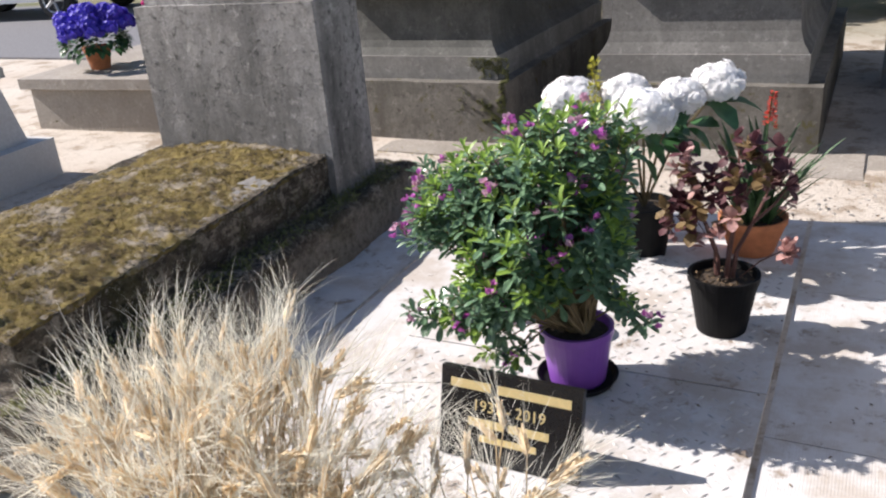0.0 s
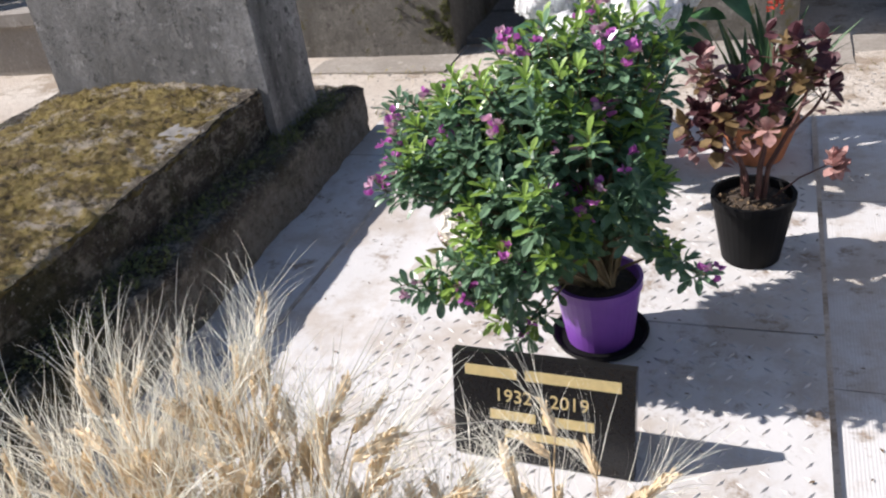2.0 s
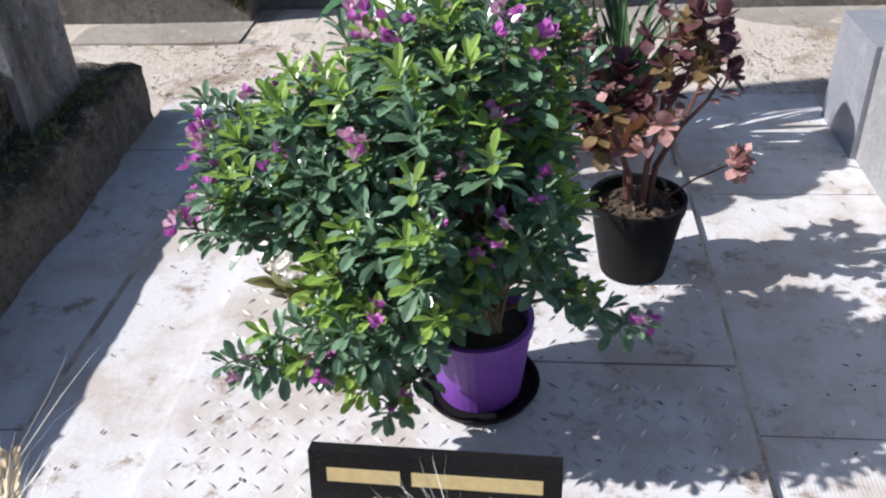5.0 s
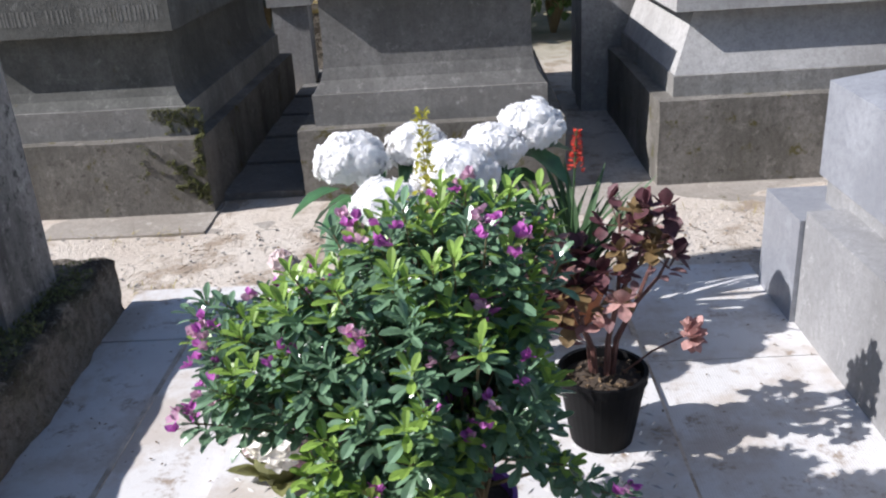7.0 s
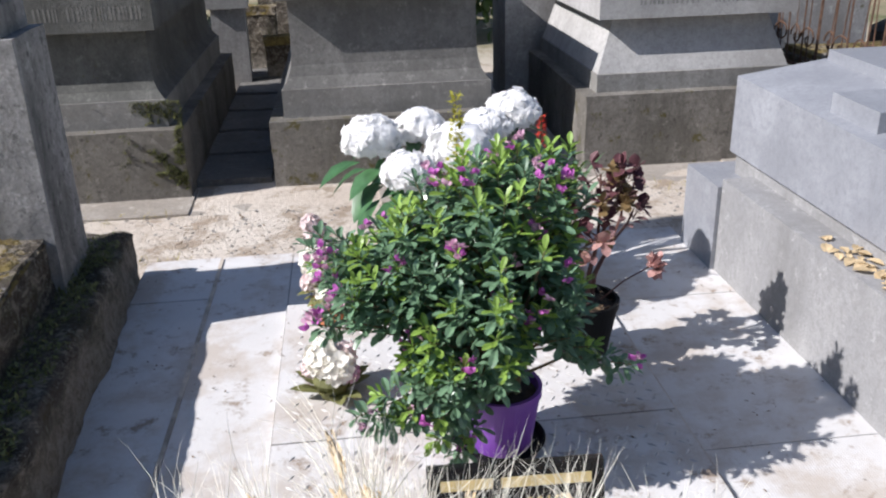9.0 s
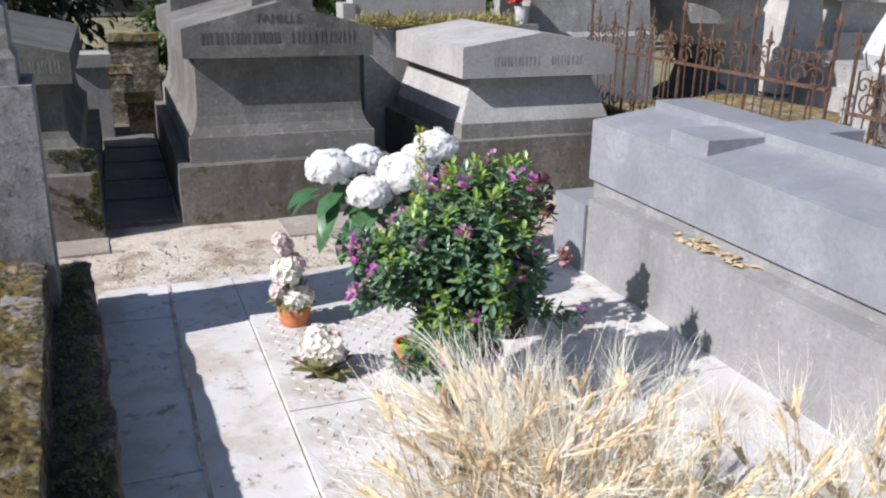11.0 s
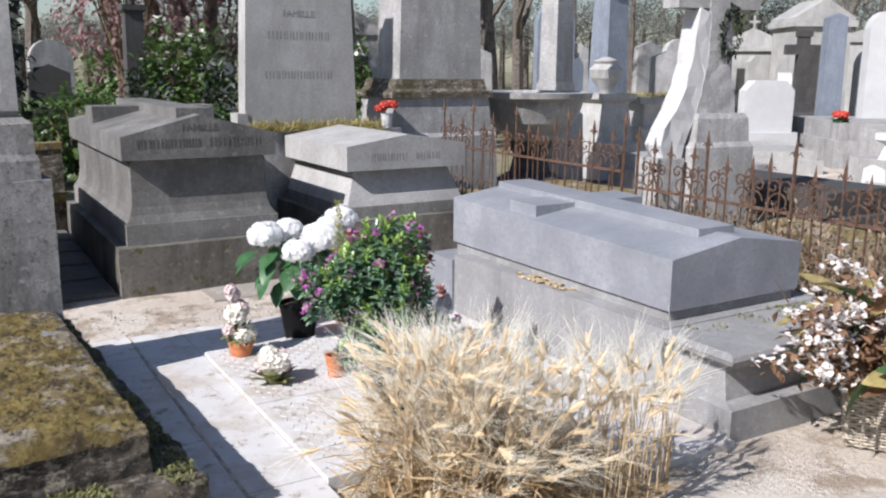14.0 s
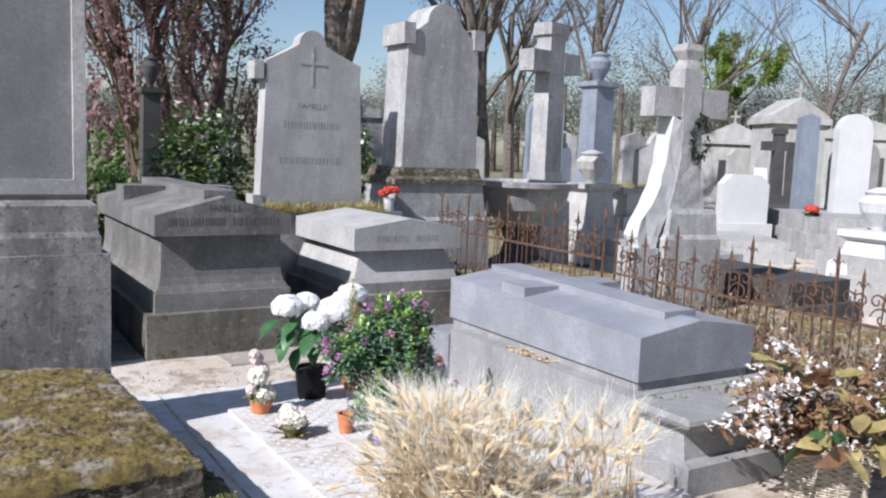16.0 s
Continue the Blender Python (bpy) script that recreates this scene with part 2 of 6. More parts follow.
def block(x0, x1, y0, y1, z0, z1, bev=0.008):
    return loft([(z0, x0, x1, y0, y1), (z1, x0, x1, y0, y1)], bev)


def add_box(bm, x0, x1, y0, y1, z0, z1):
    v = [bm.verts.new((x, y, z)) for z in (z0, z1) for x, y in ((x0, y0), (x1, y0), (x1, y1), (x0, y1))]
    for q in ((3, 2, 1, 0), (4, 5, 6, 7), (0, 1, 5, 4), (1, 2, 6, 5), (2, 3, 7, 6), (3, 0, 4, 7)):
        bm.faces.new([v[i] for i in q])


def gable(x0, x1, y0, y1, zb, ze, za, dz=0.0, bev=0.006):
    """A ridged lid: eaves at ze, ridge at za along y; dz raises the far end."""
    bm = bmesh.new()
    xm = (x0 + x1) / 2
    ends = []
    for y, d in ((y0, 0.0), (y1, dz)):
        ends.append([bm.verts.new(p) for p in ((x0, y, zb), (x1, y, zb), (x1, y, ze + d), (xm, y, za + d), (x0, y, ze + d))])
    a, b = ends
    bm.faces.new(a)
    bm.faces.new(b[::-1])
    for i in range(5):
        j = (i + 1) % 5
        bm.faces.new((a[j], a[i], b[i], b[j]))
    bmesh.ops.bevel(bm, geom=[e for e in bm.edges if e.calc_face_angle(0) > 0.6], offset=bev, segments=2, affect="EDGES", clamp_overlap=True)
    return bm


def turned(profile, n=24, cx=0.0, cy=0.0, closed=True):
    """A surface of revolution from (radius, z) pairs."""
    bm = bmesh.new()
    rings = []
    for r, z in profile:
        rings.append([bm.verts.new((cx + r * math.cos(2 * math.pi * i / n), cy + r * math.sin(2 * math.pi * i / n), z)) for i in range(n)])
    for a, b in zip(rings, rings[1:]):
        for i in range(n):
            bm.faces.new((a[i], a[(i + 1) % n], b[(i + 1) % n], b[i]))
    if closed:
        bm.faces.new(rings[0][::-1])
        bm.faces.new(rings[-1])
    return bm


def tube(points, radii, n=6, bm=None):
    bm = bm or bmesh.new()
    pts = [Vector(p) for p in points]
    prev = None
    for i, p in enumerate(pts):
        d = (pts[min(i + 1, len(pts) - 1)] - pts[max(i - 1, 0)]).normalized()
        u = d.cross(Vector((0.31, 0.17, 0.93)))
        u = u.normalized() if u.length > 1e-3 else Vector((1, 0, 0))
        w = d.cross(u)
        r = radii[i] if isinstance(radii, (list, tuple)) else radii
        ring = [bm.verts.new(p + r * (math.cos(2 * math.pi * k / n) * u + math.sin(2 * math.pi * k / n) * w)) for k in range(n)]
        if prev:
            for k in range(n):
                bm.faces.new((prev[k], prev[(k + 1) % n], ring[(k + 1) % n], ring[k]))
        else:
            bm.faces.new(ring[::-1])
        prev = ring
    bm.faces.new(prev)
    return bm


def roughen(bm, amount, scale, cuts=0, seed=0.0):
    if cuts:
        bmesh.ops.subdivide_edges(bm, edges=bm.edges[:], cuts=cuts, use_grid_fill=True)
    for v in bm.verts:
        v.co += amount * noise.noise_vector(v.co * scale + Vector((seed, seed * 2, 0)))
    return bm


def lettering(text, size, material, parent, at, depth=0.002, name="inscription", rx=90):
    cu = bpy.data.curves.new(name, "FONT")
    cu.body, cu.size, cu.extrude, cu.align_x, cu.resolution_u = text, size, depth, "CENTER", 3
    tmp = new("letters", cu)
    me = bpy.data.meshes.new_from_object(tmp)
    bpy.data.objects.remove(tmp)
    me.materials.clear()
    me.materials.append(material)
    ob = new(name, me)
    ob.parent = parent
    ob.matrix_basis = pose(*at, rx, 0, 0)
    return ob


def bars(widths, height, gap, material, parent, at, depth=0.002, name="inscription_line", cut=0.0):
    """Plain bars for writing; they stand upright, facing -y; cut breaks them into short strokes."""
    bm = bmesh.new()
    if cut:
        rr = random.Random(int(at[2] * 1000))
        strokes, x = [], -(sum(widths) + gap * (len(widths) - 1)) / 2
        for word in widths:
            end = x + word
            while x < end - cut * 0.2:
                w = cut * rr.choice((0.22, 0.28, 0.34))
                strokes.append((x, w))
                x += w + cut * rr.choice((0.22, 0.3, 0.42, 0.5))
            x = end + gap
    else:
        strokes, x = [], -(sum(widths) + gap * (len(widths) - 1)) / 2
        for w in widths:
            strokes.append((x, w))
            x += w + gap
    for x, w in strokes:
        add_box(bm, at[0] + x, at[0] + x + w, at[1] - depth, at[1] + depth, at[2], at[2] + height)
    ob = part(name, bm, material, parent)
    return tagged(ob, kind="stuff") if cut else ob


def leaf_shape(length, width, fold=0.25, droop=0.15):
    """Verts and faces of a folded pointed leaf that lies along +x."""
    rows = [(0.0, 0.06), (0.3, 0.8), (0.6, 1.0), (0.85, 0.55), (1.0, 0.03)]
    v, f = [], []
    for t, w in rows:
        z = -droop * length * t * t
        hw = w * width / 2
        v += [(t * length, -hw, z + fold * hw), (t * length, 0, z), (t * length, hw, z + fold * hw)]
    for i in range(len(rows) - 1):
        a = 3 * i
        f += [(a, a + 3, a + 4, a + 1), (a + 1, a + 4, a + 5, a + 2)]
    return np.array(v), f


def frame_from(d, twist=0.0):
    """A rotation that turns +x into d, with z as far up as it can."""
    d = Vector(d).normalized()
    side = Vector((0, 0, 1)).cross(d)
    side = side.normalized() if side.length > 1e-3 else Vector((0, 1, 0))
    up = d.cross(side)
    m = Matrix((d, side, up)).transposed()
    return m @ Matrix.Rotation(twist, 3, "X")


class Cloud:
    """Collects many small shapes into one mesh."""

    def __init__(self):
        self.v, self.f, self.n = [], [], 0

    def add(self, verts, faces, rot, at, scale=1.0):
        p = verts * scale @ np.array(rot).T + np.array(at)
        self.v.append(p)
        self.f += [tuple(i + self.n for i in q) for q in faces]
        self.n += len(verts)

    def make(self, name, material, parent=None, label="", smooth=False):
        return from_data(name, np.concatenate(self.v), self.f, material, parent, label, smooth)


rng = random.Random(7)


def rdir(zmin=-1.0, zmax=1.0):
    z, a = rng.uniform(zmin, zmax), rng.uniform(0, 2 * math.pi)
    r = math.sqrt(max(0, 1 - z * z))
    return Vector((r * math.cos(a), r * math.sin(a), z))


# ---- ground ----
def ground_sheet():
    xs = np.unique(np.r_[np.linspace(-400, -8, 12), np.arange(-8, 8.01, 0.16), np.linspace(8, 400, 12)])
    ys = np.unique(np.r_[np.linspace(-400, -4, 12), np.arange(-4, 9.01, 0.16), np.linspace(9, 400, 12)])
    v = [(x, y, -0.035 + (0.012 * noise.noise(Vector((x * 1.3, y * 1.3, 0))) + 0.006 * noise.noise(Vector((x * 6, y * 6, 3))) if abs(x) < 9 and abs(y) < 10 else -0.01)) for y in ys for x in xs]
    n = len(xs)
    f = [(j * n + i, j * n + i + 1, (j + 1) * n + i + 1, (j + 1) * n + i) for j in range(len(ys) - 1) for i in range(n - 1)]
    return tagged(from_data("ground", v, f, M_SAND, smooth=True), "pale trodden sand and gravel ground with dry patches", "ground", kind="structure")


ground_sheet()


def slab_piece(parent, x0, x1, y0, y1, z1, mat, th=0.05):
    bm = block(x0, x1, y0, y1, z1 - th, z1, 0.006)
    return part("slab", bm, mat, parent)


grave = thing("grave_paving", "white cast concrete paving slabs over a grave", "paving", kind="structure")
part("mortar_bed", block(-1.78, 0.50, 1.43, 3.69, -0.06, -0.006, 0.0), M_PAVE, grave)
part("mortar_bed", block(-1.74, -1.18, 0.76, 1.43, -0.06, -0.006, 0.0), M_PAVE, grave)
for x0, x1, y0, y1 in ((-1.78, -1.478, 3.30, 3.70), (-1.78, -1.478, 2.05, 3.292), (-1.74, -1.478, 0.75, 2.042), (-1.466, -1.176, 3.148, 3.70), (-1.466, -1.176, 1.50, 3.144), (-1.466, -1.176, 0.75, 1.496),
                       (-1.172, -0.016, 3.148, 3.70),):
    slab_piece(grave, x0, x1, y0, y1, 0.0 + rng.uniform(-0.003, 0.002), M_SLAB)
for x0, x1, y0, y1 in ((-0.004, 0.50, 3.02, 3.70), (-0.004, 0.50, 2.1, 3.016), (-0.004, 0.50, 0.9, 2.096)):
    slab_piece(grave, x0, x1, y0, y1, 0.0, M_RIB)


M_CRUD = plain("dark_joint_dirt", (0.42, 0.37, 0.31), 1.0, 0.5, 12)
# ridges greyer than the slab: grime, and their small shadows put into the colour
M_TREAD = plain("grimy_shaded_ridge", (0.47, 0.46, 0.45), 0.8, 0.35, 6)


def tread_plate(y0, y1, seed):
    x0, x1, zt = -1.170, -0.018, 0.022
    ob = part("tread_slab", block(x0, x1, y0, y1, -0.03, zt, 0.005), M_SLAB, grave)
    bm = bmesh.new()
    p = 0.042
    k = 0
    y = y0 + 0.06
    while y < y1 - 0.04:
        x = x0 + 0.06
        c = 0
        while x < x1 - 0.04:
            a = radians(45 if (k + c) % 2 else -45) + 0.15
            dx, dy = math.cos(a) * 0.016, math.sin(a) * 0.016
            nx, ny = -math.sin(a) * 0.0042, math.cos(a) * 0.0042
            base = [bm.verts.new(q) for q in ((x - dx, y - dy, zt), (x + nx, y + ny, zt), (x + dx, y + dy, zt), (x - nx, y - ny, zt))]
            top = bm.verts.new((x, y, zt + 0.0045))
            for i in range(4):
                bm.faces.new((base[i - 1], base[i], top))
            x += p
            c += 1
        y += p
        k += 1
    tagged(part("tread_pattern", bm, M_TREAD, ob), kind="stuff")


part("joint_filler", roughen(block(-1.479, -1.465, 0.78, 3.68, -0.03, 0.003, 0.0), 0.003, 14, 7), M_CRUD, grave, "dirt-filled joint")
part("joint_filler", roughen(block(-0.020, -0.002, 0.9, 3.69, -0.03, 0.004, 0.0), 0.003, 20, 6), M_SAND, grave, "dirt-filled joint")
tread_plate(2.275, 3.14, 1)
tread_plate(1.425, 2.268, 2)

# ---- mossy tomb with a tall stele ----
mossy = thing("mossy_tomb", "old stone tomb with a thick moss-covered slab", "tomb", (-1.70, 1.20, 0), 2.6)


def eroded(bm, step_len, passes):
    """Splits long edges down to a step, then wears the surface at several scales."""
    for _ in range(6):
        long = [e for e in bm.edges if e.calc_length() > step_len * 1.5]
        if not long:
            break
        bmesh.ops.subdivide_edges(bm, edges=long, cuts=1, use_grid_fill=True)
    for amount, scale in passes:
        roughen(bm, amount, scale)
    return bm


def moss_z(x, y):
    u, w = (x + 1.06) / 0.93, (y - 0.13) / 1.73
    q = Vector((x, y, 0))
    clump = max(0.0, noise.noise(q * 15)) * 0.016 + 0.008 * noise.noise(q * 31 + Vector((3, 1, 0))) + 0.014 * noise.noise(q * 63)
    return 0.40 - 0.02 * w + 0.055 * math.sin(math.pi * min(1, max(0, u))) ** 0.8 + 0.014 * noise.noise(q * 5) + clump


def moss_sheet(name, x0, x1, y0, y1, nx, ny, mat, lift, skirt, label, ragged=False):
    v, f = [], []
    for j in range(ny + 1):
        for i in range(nx + 1):
            x, y = x0 + (x1 - x0) * i / nx, y0 + (y1 - y0) * j / ny
            e = 0.006 * noise.noise(Vector((x * 9, y * 9, 5)))
            z = moss_z(x, y) + lift if not ragged else 0.4 - 0.01 + 0.055 * max(0.0, math.sin(math.pi * (x + 1.06) / 0.93)) ** 0.8 + lift
            rim = i in (0, nx) or j in (0, ny)
            if ragged and rim:
                z -= 0.04
                x += 0.04 * noise.noise(Vector((x * 12, y * 12, 2)))
                y += 0.05 * noise.noise(Vector((x * 12, y * 12, 8)))
            v.append((x + e, y + e, z))
    n = nx + 1
    for j in range(ny):
        for i in range(nx):
            f.append((j * n + i, j * n + i + 1, (j + 1) * n + i + 1, (j + 1) * n + i))
    if skirt:
        loop = [i for i in range(n)] + [j * n + nx for j in range(1, ny + 1)] + [ny * n + i for i in range(nx - 1, -1, -1)] + [j * n for j in range(ny - 1, 0, -1)]
        base = len(v)
        for k in loop:
            v.append((v[k][0], v[k][1], 0.385 + 0.018 * noise.noise(Vector(v[k]) * 14)))
        for k in range(len(loop)):
            q = (k + 1) % len(loop)
            f.append((loop[k], base + k, base + q, loop[q]))
    return from_data(name, v, f, mat, mossy, label, True)


kerb_mesh = eroded(loft([(-0.03, -1.22, 0.03, 0.0, 2.38), (0.19, -1.20, 0.02, 0.0, 2.36), (0.205, -1.18, 0.0, 0.02, 2.34)]), 0.035, ((0.022, 6), (0.012, 17), (0.006, 45)))
for v in kerb_mesh.verts:
    if v.co.z > 0.08:
        v.co.z += 0.045 * max(0.0, 1 - v.co.y / 1.6)
part("kerb", kerb_mesh, M_KERB, mossy, "dark damp kerb grown with moss", True)
part("tomb_slab", eroded(loft([(0.17, -1.06, -0.13, 0.13, 1.9), (0.40, -1.06, -0.135, 0.135, 1.9)]), 0.035, ((0.008, 7), (0.008, 21))), M_KERB, mossy, "rough weathered stone slab")
moss_sheet("moss_carpet", -1.06, -0.13, 0.13, 1.86, 90, 150, M_MOSS, 0.0, True, "uneven olive and brown moss carpet")

M_TUFT = plain("moss_tuft", (0.235, 0.185, 0.048), 1.0, 0.3, 40, rnd=0.8, spec=0.0)
tf = Cloud()
TUFT = leaf_shape(1.0, 0.5, 0.3, 0.2)
for _ in range(15000):
    x, y = rng.uniform(-1.05, -0.14), rng.uniform(0.14, 1.82)
    if noise.noise(Vector((x * 6, y * 6, 1.5))) < -0.12 or (x > -0.28 and 1.2 < y < 1.48):
        continue
    tf.add(TUFT[0], TUFT[1], frame_from(rdir(0.1, 0.9)), (x, y, moss_z(x, y) - 0.002), rng.uniform(0.004, 0.010))
tagged(tf.make("moss_growth", M_TUFT, mossy, "springy golden moss tufts"), kind="stuff")


def bare_patch(cx, cy, rx, ry):
    v, f, n = [], [], 26
    for j in range(n + 1):
        for i in range(n + 1):
            x, y = cx + rx * (2 * i / n - 1), cy + ry * (2 * j / n - 1)
            v.append((x, y, 0.391 + 0.055 * max(0.0, math.sin(math.pi * (x + 1.06) / 0.93)) ** 0.8 + 0.004 * noise.noise(Vector((x * 30, y * 30, 0)))))
    for j in range(n):
        for i in range(n):
            u, w = 2 * (i + 0.5) / n - 1, 2 * (j + 0.5) / n - 1
            if u * u + w * w < 0.75 + 0.5 * noise.noise(Vector((u * 2.2, w * 2.2, 7))) + 0.2 * noise.noise(Vector((u * 7, w * 7, 2))):
                a = j * (n + 1) + i
                f.append((a, a + 1, a + n + 2, a + n + 1))
    from_data("bare_patch", v, f, M_PAVE, mossy, "bare pale patch of stone", True)


bare_patch(-0.195, 1.34, 0.075, 0.13)

stele = thing("stele", "tall grey stele on a lichen-spotted plinth", "gravestone", (-1.70, 1.20, 0), 2.6)
part("plinth", roughen(block(-1.02, -0.10, 1.80, 2.16, 0.2, 1.04, 0.012), 0.006, 6, 4), M_LICH, stele, "lichen-spotted plinth block")
part("moulding", loft([(1.04, -0.98, -0.14, 1.83, 2.13), (1.13, -0.98, -0.14, 1.83, 2.13), (1.16, -0.96, -0.155, 1.84, 2.12), (1.30, -0.96, -0.155, 1.84, 2.12), (1.33, -0.93, -0.19, 1.87, 2.09)], 0.006), M_LICH, stele)
part("shaft", block(-0.91, -0.205, 1.90, 2.06, 1.33, 2.72, 0.01), M_SHAFT, stele)
fr = bmesh.new()
for x0, x1, z0, z1 in ((-0.91, -0.845, 1.36, 2.72), (-0.27, -0.205, 1.36, 2.72), (-0.845, -0.27, 1.36, 1.44), (-0.845, -0.27, 2.62, 2.72)):
    add_box(fr, x0, x1, 1.875, 1.9, z0, z1)
part("panel_frame", fr, M_PALE, stele)

# ---- row of chest tombs along the path ----
M_INC = plain("cut_letters", (0.095, 0.087, 0.075), 0.9)
M_INC2 = plain("worn_cut_letters", (0.17, 0.165, 0.15), 0.9)
M_CARVE = plain("shallow_letters", (0.225, 0.22, 0.21), 0.9)


# paler tomb stone for the plinths; sunlight on their ledges is put into the colour
M_LEDGE = stone("sunlit_ledge_limestone", (0.22, 0.213, 0.198), (0.37, 0.36, 0.335), (0.075, 0.07, 0.06), 0.4, 100, 0.5, 0.0, 0.5)


def chest_tomb(label, x0, x1, y0, y1, zbase, zplinth, zbody, zeave, zapex, mats, flare, bevel=0.022):
    """A base, a plinth, a flaring body and a ridged lid, seen from its gable end."""
    t = thing("chest_tomb", label, "tomb", group="chest tombs along the path")
    ov = 0.075
    part("base", roughen(block(x0 - ov, x1 + ov, y0 - ov, y1, -0.05, zbase, bevel), 0.006, 7, 4), mats[0], t, "stained base block")
    part("plinth", roughen(block(x0, x1, y0, y1 - 0.04, zbase - 0.01, zplinth, 0.018), 0.004, 8, 3), M_LEDGE, t)
    rings = []
    for k in range(9):
        q = k / 8
        z = zplinth + (zbody - zplinth) * q
        i = 0.065 - 0.06 * (1 - q) ** 7 if flare else 0.115 - 0.105 * (1 - q)
        rings.append((z, x0 + i, x1 - i, y0 + i + 0.01, y1 - 0.06))
    part("body", loft(rings), mats[1], t)
    part("lid", gable(x0, x1, y0, y1 - 0.05, zbody, zeave, zapex, 0.0, 0.006), mats[1], t, "ridged stone lid")
    return t


def lid_cross(t, x0, x1, y0, y1, ze, za, arm, stem, mat, dz=0.0, h=0.04):
    """A low raised cross that follows the ridged lid."""
    xm = (x0 + x1) / 2

    def zz(x, y):
        return za - (za - ze) * abs(x - xm) / ((x1 - x0) / 2) + dz * (y - y0) / (y1 - y0)
    for name, xa, xb, ya, yb in (("cross_stem", xm - stem, xm + stem, y0 + 0.16, y1 - 0.03), ("cross_arm", x0 + 0.05, xm - stem - 0.002, arm[0], arm[1]), ("cross_arm", xm + stem + 0.002, x1 - 0.05, arm[0], arm[1])):
        b2 = bmesh.new()
        xs = [xa, xm, xb] if xa < xm < xb else [xa, xb]
        lo, hi = [], []
        for y in (ya, yb):
            lo.append([b2.verts.new((x, y, zz(x, y) - 0.03)) for x in xs])
            hi.append([b2.verts.new((x, y, zz(xm if name == "cross_stem" else (xa if xa > xm else xb), y) + h)) for x in xs])
        k = len(xs)
        for i in range(k - 1):
            b2.faces.new((hi[0][i], hi[0][i + 1], hi[1][i + 1], hi[1][i]))
            b2.faces.new((lo[0][i], lo[0][i + 1], hi[0][i + 1], hi[0][i]))
            b2.faces.new((lo[1][i + 1], lo[1][i], hi[1][i], hi[1][i + 1]))
        b2.faces.new((lo[0][0], hi[0][0], hi[1][0], lo[1][0]))
        b2.faces.new((lo[0][-1], lo[1][-1], hi[1][-1], hi[0][-1]))
        part(name, b2, mat, t)


tomb_b = chest_tomb("dark grey ridged chest tomb with a carved gable", -1.24, -0.13, 4.78, 7.3, 0.325, 0.475, 0.925, 1.09, 1.235, (M_TOMBB, M_TOMB), True)
lid_cross(tomb_b, -1.24, -0.13, 4.78, 7.25, 1.09, 1.235, (6.2, 6.55), 0.13, M_TOMB)
lettering("FAMILLE", 0.072, M_INC, tomb_b, (-0.69, 4.779, 1.118), 0.001)
bars((0.46, 0.38), 0.062, 0.05, M_INC, tomb_b, (-0.69, 4.779, 1.005), 0.001, cut=0.045)
tomb_c = chest_tomb("pale grey chest tomb with sloping sides", 0.455, 1.56, 4.78, 6.2, 0.37, 0.47, 0.76, 0.955, 1.04, (M_TOMBB, M_TOMB3), False)
bars((0.34, 0.24), 0.06, 0.07, M_CARVE, tomb_c, (1.0, 4.78, 0.83), 0.001, cut=0.04)
tomb_a = chest_tomb("dark grey chest tomb with moss on one corner", -2.86, -1.82, 4.70, 6.9, 0.335, 0.475, 0.82, 0.98, 1.10, (M_TOMBB, M_TOMBA), True)
bars((0.38, 0.12, 0.36), 0.065, 0.04, M_INC2, tomb_a, (-2.33, 4.70, 0.875), 0.001, cut=0.032)

# ---- blue-grey granite tomb with a raised cross ----
gran = thing("granite_tomb", "blue-grey granite tomb with a cross on its ridged lid", "tomb")
part("lid", gable(0.60, 1.54, 1.42, 3.40, 0.432, 0.685, 0.752, 0.045, 0.005), M_GRAN, gran, "polished blue-grey lid")
lid_cross(gran, 0.60, 1.54, 1.42, 3.40, 0.685, 0.752, (2.56, 2.82), 0.13, M_GRAN, 0.045, 0.024)
part("base", block(0.50, 1.66, 1.36, 3.22, -0.04, 0.378, 0.010), M_GRANB, gran, "grey stone base with a ledge")
part("end_block", block(0.485, 1.68, 3.224, 3.53, -0.04, 0.345, 0.012), M_GRAN, gran)
part("bed", block(0.62, 1.52, 1.44, 3.38, 0.34, 0.434, 0.0), M_GRANB, gran)
rings = [(-0.04, 0.50, 1.70, 0.93, 1.354), (0.13, 0.50, 1.70, 0.93, 1.354), (0.14, 0.515, 1.68, 0.96, 1.354), (0.15, 0.54, 1.66, 1.0, 1.354), (0.28, 0.56, 1.64, 1.03, 1.354), (0.315, 0.545, 1.655, 1.01, 1.354),
         (0.335, 0.52, 1.68, 0.985, 1.354), (0.35, 0.49, 1.71, 0.94, 1.354), (0.375, 0.48, 1.72, 0.925, 1.354), (0.395, 0.485, 1.715, 0.935, 1.354), (0.405, 0.50, 1.70, 0.96, 1.354)]
part("front_plinth", loft([(z * 0.93, *q) for z, *q in rings]), M_GRANB, gran, "moulded front plinth with a rounded ledge")

# ---- path edging in front of the chest tombs ----
edging = thing("path_edging", "worn grey stone edging along the chest tombs", "paving", kind="structure")
x = -4.2
while x < 3.2:
    w = rng.uniform(0.7, 1.0)
    part("kerb_stone", roughen(block(x, x + w - 0.012, 4.36 + rng.uniform(-0.02, 0.02), 4.76, -0.06, -0.032 + rng.uniform(-0.006, 0.008), 0.01), 0.008, 6, 3), M_EDGE, edging)
    x += w

